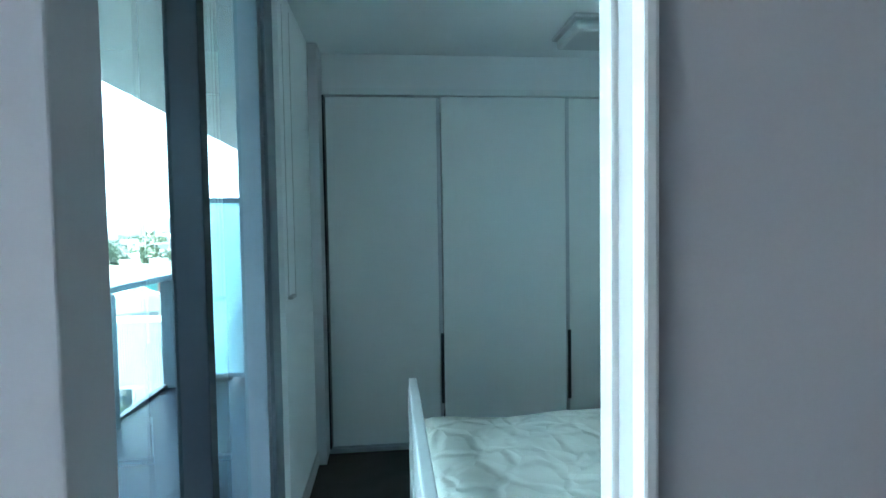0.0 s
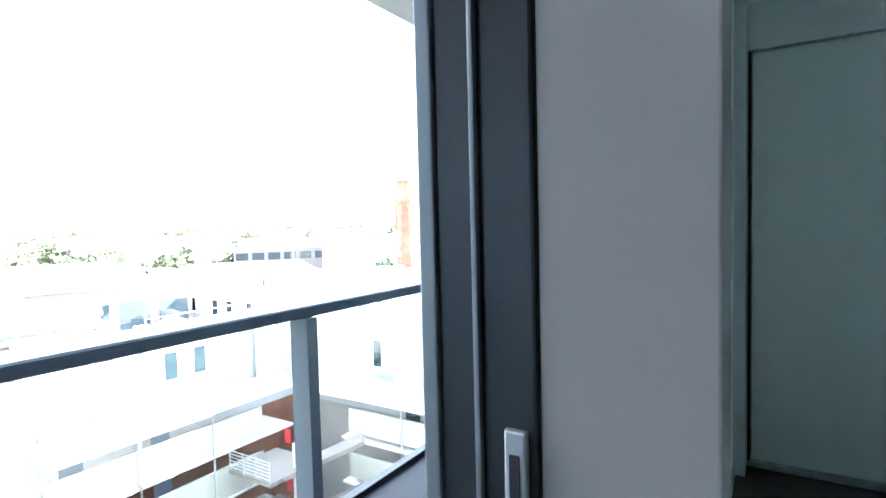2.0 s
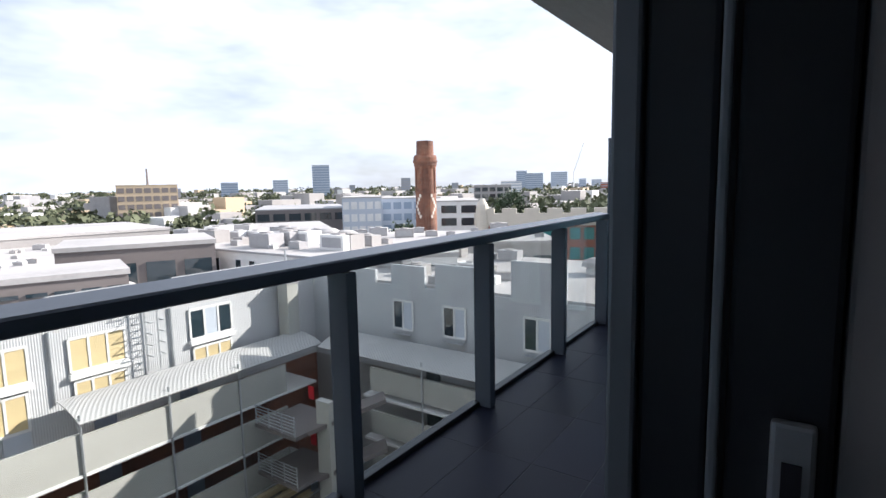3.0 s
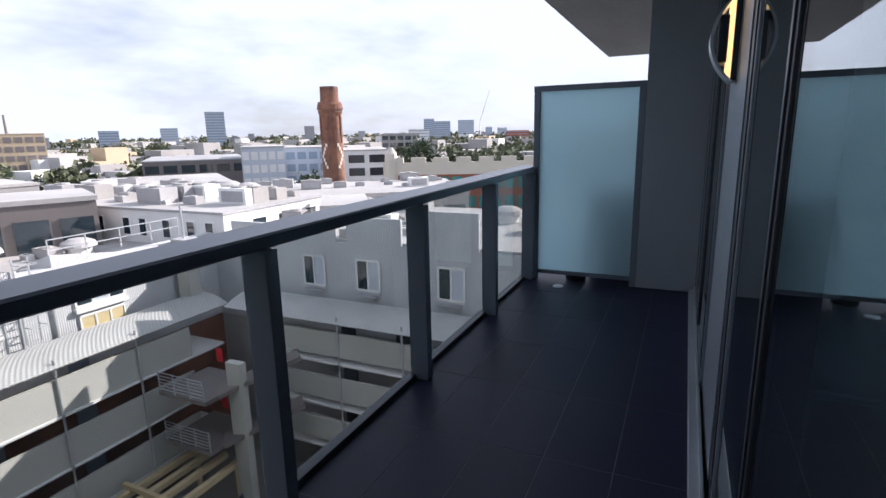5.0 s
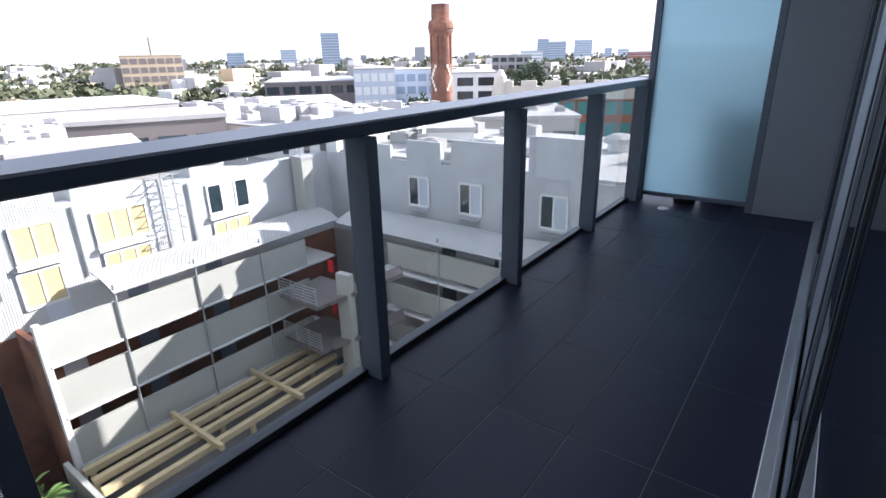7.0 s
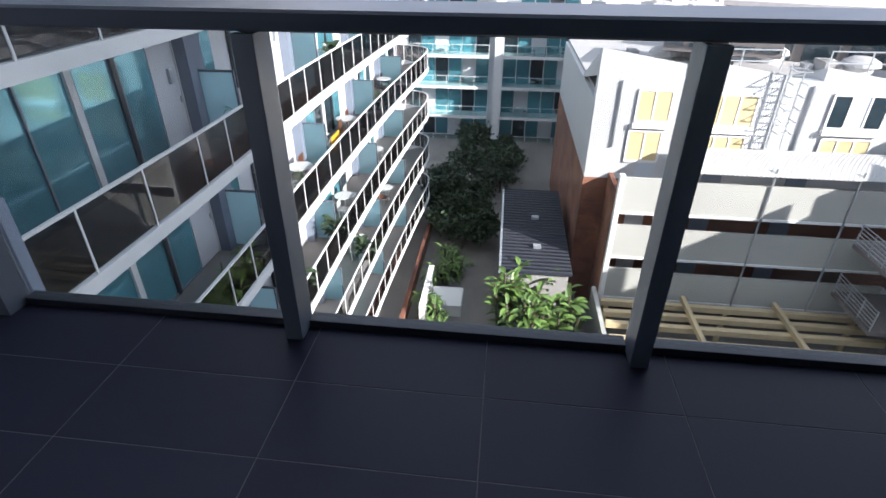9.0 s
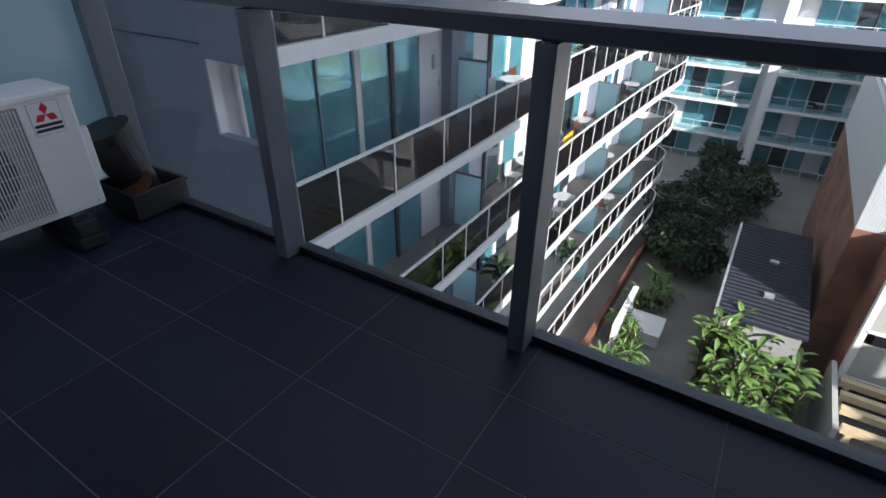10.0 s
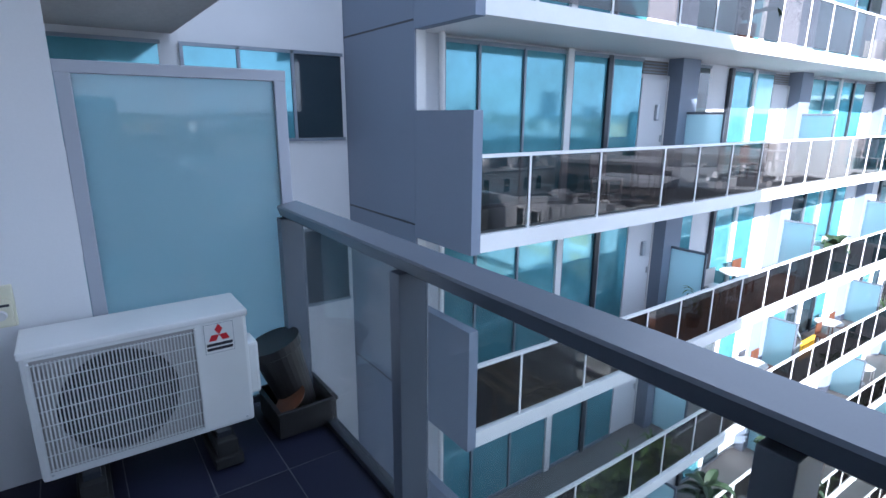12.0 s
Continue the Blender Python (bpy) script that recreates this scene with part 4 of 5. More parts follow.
# light well wall closing the corner between the wing and our own building
well = tagged(new("wall_lightwell"), "white rendered light well wall with a strip of dark windows", "wall", kind="structure")
part("render", Mesh().box(-4.79, 0.0, -10.1, -9.8, GROUND, 9.2), M_WALL, well)
for zz in (1.15, -1.82, 4.12):
    for a, b in ((-4.70, -3.85), (-3.83, -3.0), (-2.98, -2.2), (-1.9, -0.6)):
        w = part("window", box(a, b, -9.798, -9.76, zz, zz + 1.35), M_DARKGLASS if a < -4 else M_TEAL, well)
        part("frame", Mesh().box(a - 0.03, b + 0.03, -9.759, -9.73, zz - 0.05, zz), M_FRAME, w)
        part("frame", Mesh().box(a - 0.03, b + 0.03, -9.759, -9.73, zz + 1.35, zz + 1.40), M_FRAME, w)
        part("frame", Mesh().box(b - 0.02, b + 0.03, -9.759, -9.73, zz + 0.001, zz + 1.349), M_FRAME, w)
# ---- back building at the end of the courtyard ----
BACK_SETS = []
bb = thing("apartment_block", "pale apartment block with teal glazing and white balconies behind the courtyard", "apartment building")
part("wall", box(-66.0, -55.4, -14.0, 6.3, GROUND, 7.5), M_WINGWALL, bb)
part("side_wall", box(-66.0, -55.0, 6.31, 11.0, GROUND, 4.2), M_SLAB, bb, "white blank side wall")
part("central_pier", box(-55.39, -53.6, -1.75, -0.95, GROUND, 7.5), M_SLAB, bb)
part("edge_pier", box(-55.39, -54.2, 5.9, 6.29, GROUND, 7.5), M_SLAB, bb)
for lv in range(-6, 2):
    z = lv * STOREY + 0.35
    for a, b in ((-10.5, -2.3), (-0.94, 5.85)):
        part("balcony_slab", box(-55.39, -53.5, a, b, z - 0.25, z), M_SLAB, bb)
        k = max(3, round((b - a) / 1.3))
        for i in range(k):
            ya, yb = a + (b - a) * i / k, a + (b - a) * (i + 1) / k
            part("window", box(-55.38, -55.3, ya + 0.06, yb - 0.06, z + 0.05, z + 2.55), (M_TEAL, M_TEAL, M_DARKGLASS, M_WINGWALL, M_TEAL)[(i * 3 + lv) % 5], bb)
        part("rail_glass", box(-53.58, -53.56, a + 0.05, b - 0.05, z + 0.05, z + 0.95), M_GLASS_WIN, bb)
        for i in range(k + 1):
            part("rail_post", box(-53.59, -53.55, a + (b - a) * i / k - 0.025, a + (b - a) * i / k + 0.025, z, z + 0.955), M_SLAB, bb)
        part("top_rail", box(-53.6, -53.54, a, b, z + 0.96, z + 1.0), M_SLAB, bb)
for lv, yy in ((-3, -6.4), (-3, 1.2), (-4, -4.2), (-2, -5.2), (-4, 2.8), (-2, 2.2), (-5, 1.0), (-3, 4.0), (-1, -4.5), (-1, 3.0)):
    BACK_SETS.append((-54.4, yy, lv * STOREY + 0.35))

for x, y, z in BACK_SETS:
    balcony_table(x, y, z)
    for sy in (-0.7, 0.7):
        balcony_chair(x, y + sy, z, rng.choice((M_GLOSSWHITE, M_WOOD)), "light chair beside a round table on a far balcony")

# ---- courtyard ----
structure("ground", Mesh().quad((-4500, -4500, GROUND), (4500, -4500, GROUND), (4500, 4500, GROUND), (-4500, 4500, GROUND)), M_GROUND, "town ground reaching the horizon")
structure("pavement", box(-56.0, -1.0, -12.0, 21.0, GROUND + 0.004, GROUND + 0.06), M_PAVE, "dark courtyard paving")
shed = thing("courtyard_shed", "low courtyard shed with a dark ribbed metal roof", "shed")
part("roof", box(-32.4, -22.4, -0.15, 3.35, -13.15, -13.0), M_SHED, shed)
part("wall", box(-32.2, -22.6, 0.0, 3.2, GROUND + 0.061, -13.151), M_GREYWALL, shed)
part("gutter", box(-32.4, -22.4, -0.27, -0.151, -13.2, -13.02), M_STEEL, shed)
for x in (-25.0, -28.4):
    part("roof_vent", box(x, x + 0.3, 1.5, 1.9, -12.999, -12.85), M_STEEL, shed)
structure("planter_wall", box(-36.0, -20.0, -5.35, -5.12, GROUND + 0.061, -16.1), M_BRICK, "low red brick planter wall along the wing")
wallet = tagged(new("garden_wall"), "low white garden wall beside the wing", "wall", kind="structure")
part("render", box(-26.0, -22.0, -4.3, -4.0, GROUND + 0.061, -15.3), M_SLAB, wallet)
part("bench", box(-25.2, -23.4, -3.9, -2.2, GROUND + 0.061, -16.2), M_SLAB, wallet)


def leaf_mesh(name, length, width, material, bend=0.5):
    """One long arching leaf with a folded midrib."""
    m = Mesh()
    K = 6
    for k in range(K + 1):
        t = k / K
        w = width * math.sin(math.pi * min(1, t * 0.92 + 0.08)) * 0.5
        y, z = length * t * math.cos(bend * t), length * (t * 0.45 - bend * t * t * 0.8)
        m.v += [(-w, y, z + w * 0.35), (0, y, z), (w, y, z + w * 0.35)]
    for k in range(K):
        a = 3 * k
        m.f += [(a, a + 1, a + 4, a + 3), (a + 1, a + 2, a + 5, a + 4)]
    return m.data(name, material)


LEAF_BIG = leaf_mesh("leaf", 1.25, 0.36, M_LEAF)
LEAF_THIN = leaf_mesh("leaf", 1.5, 0.13, M_LEAF, 0.9)
LEAF_DARK = leaf_mesh("leaf", 1.6, 0.5, M_LEAFDARK, 0.7)


def broad_plant(x, y, base, height, count, leaf, label, spread=1.0, scale=1.0):
    p = thing("broad_leaf_plant", label, "plant", "courtyard plants", (x, y, base))
    stems = max(1, count // 11)
    for s in range(stems):
        a = rng.uniform(0, 6.28)
        r = spread * rng.uniform(0.1, 0.9)
        top = Vector((math.cos(a) * r, math.sin(a) * r, height * rng.uniform(0.55, 1.0)))
        part("stem", Mesh().tube([((top.x * 0.4, top.y * 0.4, 0), 0.09), (tuple(top), 0.05)], 7), M_BARK, p)
        for k in range(count // stems):
            lf = new("leaf", leaf)
            lf.parent = p
            zz = top.z - rng.uniform(0, height * 0.45)
            lf.matrix_local = pose(top.x * (0.5 + 0.5 * zz / height), top.y * (0.5 + 0.5 * zz / height), zz, rng.uniform(-15, 40), rng.uniform(-12, 12), rng.uniform(0, 360)) @ Matrix.Scale(scale * rng.uniform(0.7, 1.15), 4)
    return p


for x, y, h, c in ((-21.6, 0.2, 4.6, 110), (-22.6, 1.6, 4.0, 90), (-20.2, 1.2, 3.8, 110), (-21.0, 2.9, 3.4, 90), (-19.3, 2.4, 3.0, 80), (-23.0, 3.2, 3.0, 60), (-18.6, 0.9, 2.6, 70)):
    broad_plant(x, y, GROUND + 0.06, h, int(c * 1.5), LEAF_BIG, "tall broad-leaved tropical plant in the sunlit courtyard", 1.3, 0.78)
for x, y in ((-21.0, -3.2), (-26.8, -3.4), (-22.4, -3.6), (-27.5, -2.8), (-20.2, -3.9), (-23.4, -4.1), (-26.0, -4.0), (-28.4, -3.6), (-19.6, -2.6)):
    broad_plant(x, y, GROUND + 0.06, 1.6, 56, LEAF_THIN, "bright green strappy plant beside the garden wall", 0.5, 0.9)


def leafy_tree(x, y, base, h, r, n, leaf_size, label, material=M_LEAFDARK):
    """Tapered trunk with limbs and a crown of many small leaf clumps."""
    t = thing("tree", label, "tree", "", (x, y, base))
    part("trunk", Mesh().tube([((0, 0, 0), 0.16 * h / 6), ((0.1, 0.05, h * 0.35), 0.11 * h / 6), ((0.05, 0.1, h * 0.65), 0.06 * h / 6)], 9), M_BARK, t)
    crown = Mesh()
    for k in range(5):
        a = k * 1.26 + rng.uniform(-0.3, 0.3)
        e = Vector((math.cos(a) * r * 0.6, math.sin(a) * r * 0.6, h * rng.uniform(0.6, 0.85)))
        part("limb", Mesh().tube([((0.08, 0.06, h * 0.38), 0.06 * h / 6), (tuple(e), 0.02 * h / 6)], 6), M_BARK, t)
    centres = [Vector((rng.gauss(0, r * 0.42), rng.gauss(0, r * 0.42), h * rng.uniform(0.5, 0.95))) for _ in range(14)]
    for _ in range(n):
        c = rng.choice(centres) + Vector((rng.gauss(0, r * 0.2), rng.gauss(0, r * 0.2), rng.gauss(0, r * 0.16)))
        u = Vector((rng.gauss(0, 1), rng.gauss(0, 1), rng.gauss(0, 1))).normalized() * leaf_size
        v = u.cross(Vector((rng.gauss(0, 1), rng.gauss(0, 1), rng.gauss(0, 1)))).normalized() * leaf_size * 0.55
        crown.quad(c - u, c - v * 0.9, c + u, c + v)
    part("crown", crown, material, t)
    return t


for k in range(26):
    x, y = -30.8 - 19.0 * (k / 25) + rng.uniform(-0.8, 0.8), -2.6 + rng.uniform(-2.6, 1.6) + (1.5 if k > 12 else 0)
    h = rng.uniform(1.7, 2.6)
    leafy_tree(x, y, GROUND + 0.06, h, h * 0.62, 1500, 0.17, "dark leafy courtyard shrub in shade")


def potted_plant(x, y, z, s, label):
    p = thing("potted_plant", label, "potted plant", "plants on the wing's balconies", (x, y, z))
    part("pot", Mesh().tube([((0, 0, 0), 0.13 * s), ((0, 0, 0.3 * s), 0.17 * s)], 12), rng.choice((M_WOOD, M_BLACKPLASTIC, M_GLOSSWHITE)), p)
    for k in range(26):
        lf = new("leaf", LEAF_DARK if s > 1 else LEAF_THIN)
        lf.parent = p
        lf.matrix_local = pose(rng.uniform(-0.05, 0.05), rng.uniform(-0.05, 0.05), (0.3 + rng.uniform(0, 0.5)) * s, rng.uniform(-5, 55), 0, rng.uniform(0, 360)) @ Matrix.Scale(0.42 * s * rng.uniform(0.6, 1.1), 4)
    return p


for lv, x, s in ((-2, -9.4, 0.8), (-2, -10.3, 0.75), (-1, -11.4, 0.9), (-3, -13.2, 1.3), (-2, -14.8, 0.9), (-1, -19.0, 1.2), (0, -12.2, 0.9), (-3, -17.0, 1.1), (-4, -20.5, 1.3), (0, -22.0, 1.2), (-2, -24.5, 1.0), (1, -12.0, 1.2)):
    potted_plant(x, min(FRONT, key=lambda p: abs(p.x - x)).y - 0.45, lv * STOREY - 0.01, s, "leafy potted plant behind a smoked glass balustrade")

# ---- gallery building: west block and north block round a yard ----
gb = thing("gallery_building", "white corrugated apartment building with open gallery walkways", "apartment building")
WX, NY = -26.0, 22.8
GX, GY = -23.4, 20.3
part("brick_base", box(-43.0, WX - 0.02, 3.76, NY, GROUND, -9.3), M_BRICK, gb, "old red brick base wall")
part("west_cladding", box(-43.0, WX, 3.78, NY, -9.29, -5.4), M_CORR, gb, "white corrugated wall")
for a, b, z in ((3.78, 7.6, -3.0), (8.2, 12.2, -3.4), (13.6, 17.4, -3.6)):
    m = Mesh()
    m.v = [(WX - 0.001, a, -4.2), (WX - 0.001, b, -4.2), (WX - 0.001, b, z - 0.6), (WX - 0.001, a, z), (-31, a, -5.4), (-31, b, -5.4), (-31, b, -5.2), (-31, a, -5.2)]
    m.f = [(0, 1, 2, 3), (7, 6, 5, 4), (1, 5, 6, 2), (3, 2, 6, 7), (4, 0, 3, 7)]
    part("gable", m, M_CORR, gb)
part("west_roof", box(-43.0, WX - 0.6, 4.0, NY, -5.399, -5.25), M_ROOF, gb)
part("west_parapet_wall", box(WX - 0.58, WX, 3.781, NY - 0.01, -5.399, -4.2), M_CORR, gb)


def gallery_window(face, u0, u1, z0, z1, panes, blinds, sill=True):
    """Window on the west face (x = WX) or the north face (y = NY), with frame and panes."""
    def bx(ua, ub, d0, d1, za, zb):
        return box(WX + d0, WX + d1, ua, ub, za, zb) if face == "west" else box(ua, ub, NY - d1, NY - d0, za, zb)
    w = part("window", bx(u0, u1, 0.005, 0.05, z0, z1), M_DARKGLASS, gb)
    k = (u1 - u0) / panes
    for i in range(panes):
        # Without blinds every second pane is pale: a reflection put into its colour.
        part("blind" if blinds else "pane", bx(u0 + k * i + 0.06, u0 + k * (i + 1) - 0.06, 0.051, 0.07, z0 + 0.06, z1 - 0.06), M_BLIND if blinds else M_DARKGLASS if i % 2 == 0 else M_BLUEWALL, w)
    for i in range(panes + 1):
        part("frame", bx(u0 + k * i - 0.05, u0 + k * i + 0.05, 0.052, 0.10, z0, z1), M_SLAB, w)
    for z in (z0, z1):
        part("frame", bx(u0, u1, 0.053, 0.11, z - 0.06, z + 0.06), M_SLAB, w)
    if sill:
        part("sill", bx(u0 - 0.1, u1 + 0.1, 0.02, 0.25, z0 - 0.3, z0 - 0.07), M_SLAB, w)


gallery_window("west", 5.75, 7.3, -6.3, -4.8, 2, True)
gallery_window("west", 5.6, 7.15, -8.3, -6.75, 2, True, False)
gallery_window("west", 8.8, 11.1, -6.4, -4.9, 3, True)
gallery_window("west", 8.9, 11.0, -7.6, -6.85, 3, True, False)
gallery_window("west", 14.3, 16.7, -6.3, -4.75, 3, False)
gallery_window("west", 14.4, 16.6, -7.5, -6.8, 3, True, False)
for y in (4.9, 8.1, 13.3):
    part("downpipe", Mesh().tube([((WX + 0.08, y, -7.6), 0.06), ((WX + 0.08, y, -4.4), 0.06)], 8), M_STEEL, gb)
lad = part("access_ladder", Mesh().beam((WX + 0.4, 11.9, -7.2), (WX + 0.4, 11.9, -3.4), 0.05), M_STEEL, gb)
part("stile", Mesh().beam((WX + 0.4, 12.5, -7.2), (WX + 0.4, 12.5, -3.4), 0.05), M_STEEL, lad)
for k in range(12):
    part("rung", Mesh().beam((WX + 0.4, 11.9, -7.1 + k * 0.32), (WX + 0.4, 12.5, -7.1 + k * 0.32), 0.035), M_STEEL, lad)
for k in range(6):
    part("cage_hoop", Mesh().box(WX + 0.41, WX + 1.0, 11.86, 11.9, -6.4 + k * 0.55, -6.36 + k * 0.55).box(WX + 0.41, WX + 1.0, 12.5, 12.54, -6.4 + k * 0.55, -6.36 + k * 0.55).box(WX + 1.0, WX + 1.04, 11.86, 12.54, -6.4 + k * 0.55, -6.36 + k * 0.55), M_STEEL, lad)
# north block
part("north_brick", box(-54.0, 8.0, NY + 0.02, 36.0, GROUND, -9.3), M_GREYWALL, gb)
part("north_cladding", box(WX + 0.01, 8.0, NY, 36.0, -9.29, -4.2), M_CORR_X, gb, "grey corrugated wall")
part("north_roof", box(-25.0, 8.0, NY + 0.17, 36.0, -4.199, -4.05), M_ROOF, gb)
for a, b, z in ((-24.5, -20.6, -3.4), (-19.4, -17.0, -3.0), (-16.3, -13.0, -2.8), (-11.7, -8.8, -2.3), (-6.4, -3.4, -2.2), (-2.0, 2.5, -2.3)):
    part("roof_screen", Mesh().box(a, b, NY - 0.02, NY + 0.16, -4.199, z), M_CORR_X, gb, bevel=0.02)
for u in (-19.25, -15.75, -10.95, -6.6, -2.2):
    gallery_window("north", u, u + 1.4, -6.7, -5.05, 2, False, False)
    part("awning", box(u + 0.1, u + 1.3, NY - 0.35, NY - 0.02, -6.98, -6.92), M_STEEL, gb)
# upper storey set back over the west block, with small windows
up = part("upper_storey", box(-48.0, -25.1, NY + 0.01, 33.5, -5.39, -3.1), M_SLAB, gb, "white rendered upper storey")
part("coping", Mesh().box(-48.1, -25.0, NY - 0.08, NY + 0.25, -3.099, -2.95).box(-25.3, -25.0, NY + 0.251, 33.6, -3.099, -2.95), M_ROOFGREY, up)
part("flat_roof", box(-48.0, -25.31, NY + 0.251, 33.5, -3.099, -3.0), M_ROOF, up)
for x in (-41.5, -38.6, -36.9, -34.2, -32.6, -30.4, -28.2, -26.6):
    w = part("small_window", box(x, x + 0.62, NY - 0.05, NY + 0.005, -4.75, -3.65), M_DARKGLASS, gb)
    part("window_frame", Mesh().box(x - 0.06, x, NY - 0.06, NY + 0.004, -4.8, -3.6).box(x + 0.62, x + 0.68, NY - 0.06, NY + 0.004, -4.8, -3.6).box(x, x + 0.62, NY - 0.06, NY + 0.004, -4.82, -4.751).box(x, x + 0.62, NY - 0.06, NY + 0.004, -3.649, -3.6), M_SLAB, w)
for y in (25.2, 27.6, 30.4):
    part("small_window", box(-25.11, -25.05, y, y + 1.1, -4.6, -3.7), M_DARKGLASS, gb)
vent = part("vent_stack", box(-25.7, -24.8, 19.7, 20.5, -8.4, -4.15), M_GALLERY, gb, "pale rendered vent stack")
part("cap", box(-25.78, -24.72, 19.62, 20.58, -4.149, -4.0), M_ROOFGREY, vent)
part("mast", Mesh().tube([((-25.3, 20.1, -3.999), 0.07), ((-25.3, 20.1, -2.2), 0.06)], 8), M_STEEL, vent)
# galleries: three storeys of parapets, slabs, canopy and posts
for k, zt in enumerate((-8.3, -10.75, -13.2)):
    zb = zt - 1.6
    for i, (a, b) in enumerate(((5.25, 8.0), (8.05, 11.6), (11.65, 15.2), (15.25, 18.2))):
        part("west_parapet", box(GX - 0.12, GX, a, b, zb, zt - (0.0 if i else -0.12)), M_GALLERY, gb)
    part("west_slab", box(WX + 0.02, GX + 0.06, 5.2, GY, zb - 0.12, zb), M_SLAB, gb)
    for i, (a, b) in enumerate(((-19.0, -15.5), (-15.4, -11.8), (-11.7, -8.0), (-7.9, -4.0), (-3.9, 2.0), (2.1, 8.0))):
        part("north_parapet", box(a, b, GY, GY + 0.12, zb + 0.3, zt), M_GALLERY, gb)
    part("north_slab", box(-19.5, 8.0, GY - 0.06, NY - 0.02, zb - 0.12, zb), M_SLAB, gb)
    for y in (8.0, 11.6, 15.2):
        part("gallery_post", Mesh().tube([((GX + 0.06, y, zb - 0.4), 0.055), ((GX + 0.06, y, zt + 0.9), 0.055)], 8), M_STEEL, gb)
    for x in (-15.45, -11.75, -7.95, -3.95):
        part("gallery_post", Mesh().tube([((x, GY - 0.05, zb - 0.4), 0.055), ((x, GY - 0.05, zt + 0.9), 0.055)], 8), M_STEEL, gb)
    for y in (6.2, 9.5, 13.5):
        part("gallery_door", box(WX + 0.021, WX + 0.06, y, y + 0.95, zb, zb + 2.05), M_BLUEWALL if y < 7 else M_WINGSHADE, gb)
    for x in (-17.0, -13.5, -9.5, -5.5):
        part("gallery_door", box(x, x + 0.95, NY - 0.06, NY - 0.021, zb, zb + 2.05), M_DARKGLASS, gb)
    for y in (9.0, 16.2):
        part("service_pipe", Mesh().tube([((GX + 0.04, y, zb - 0.08), 0.04), ((GX + 0.04, y + 2.2, zb - 0.08), 0.04)], 6), M_STEEL, gb)
part("end_pier", box(GX - 0.3, GX + 0.02, 5.0, 5.24, GROUND, -8.1), M_SLAB, gb, "bright white end pier")
part("side_wall_brick", box(WX, GX - 0.31, 4.98, 5.2, GROUND, -9.0), M_BRICK, gb, "red brick side wall")


def canopy(pts, name):
    """Curved profiled canopy swept along a straight line between two ends."""
    m = Mesh()
    (ax, ay), (bx, by), out = pts
    K = 10
    for k in range(K + 1):
        t = k / K
        z = -7.2 - 0.5 * t ** 2.0
        for x, y in ((ax, ay), (bx, by)):
            m.v.append((x + out[0] * t, y + out[1] * t, z))
        for x, y in ((ax, ay), (bx, by)):
            m.v.append((x + out[0] * t, y + out[1] * t, z - 0.05))
    for k in range(K):
        a = 4 * k
        m.f += [(a, a + 1, a + 5, a + 4), (a + 2, a + 6, a + 7, a + 3), (a, a + 4, a + 6, a + 2), (a + 1, a + 3, a + 7, a + 5)]
    m.f += [(0, 2, 3, 1), (4 * K, 4 * K + 1, 4 * K + 3, 4 * K + 2)]
    return part(name, m, M_CANOPY, gb, "curved white profiled canopy", smooth=False)


canopy(((WX + 0.8, 7.9), (WX + 0.8, GY + 0.4), (GX - WX - 0.55, 0)), "west_canopy")
canopy(((-22.8, NY - 0.6), (8.0, NY - 0.6), (0, GY - NY + 0.35)), "north_canopy")
# stair in the inner corner
part("stair_pier", box(-19.6, -18.7, 16.9, 17.3, GROUND, -9.1), M_GALLERY, gb, "pale free-standing stair pier")
for k, z in enumerate((-10.6, -13.2)):
    ld = part("stair_landing", box(-22.8, -19.7, 15.6, 18.6, z - 0.2, z), M_TAUPE, gb)
    part("stair_flight", Mesh().beam((-19.9, 16.6, z), (-17.2, 19.4, z + 1.3), 1.1, 0.22), M_TAUPE, gb)
    for r in range(6):
        part("stair_rail", Mesh().beam((-22.8, 15.62, z + 0.15 + r * 0.17), (-19.7, 15.62, z + 0.15 + r * 0.17), 0.035), M_STEEL, ld)
    for x in (-22.7, -21.7, -20.7, -19.75):
        part("stair_post", Mesh().beam((x, 15.62, z), (x, 15.62, z + 1.05), 0.045), M_STEEL, ld)
    part("red_sign", box(-21.4, -21.0, 18.0, 18.05, z + 0.8, z + 1.5), M_RED, ld)
yard = thing("timber_pergola", "pale timber pergola beams over the yard", "pergola")
for i, x in enumerate((-22.9, -22.0, -21.1, -20.0)):
    part("beam", box(x, x + 0.28, 5.0, 17.5, -14.9, -14.6), M_TIMBER, yard)
for y in (9.0, 13.4):
    part("cross_beam", box(-23.2, -19.0, y, y + 0.2, -14.599, -14.35), M_TIMBER, yard)
for x in (-22.8, -19.9):
    for y in (5.2, 11.0, 17.0):
        part("post", box(x, x + 0.2, y, y + 0.2, GROUND + 0.061, -14.901), M_TIMBER, yard)
structure("yard_wall", box(-23.3, -19.0, 4.55, 4.75, GROUND + 0.061, -14.2), M_GALLERY, "pale rendered yard wall")


# ---- roofscape and town ----
def at(bearing, dist):
    a = radians(bearing)
    return -math.sin(a) * dist, math.cos(a) * dist


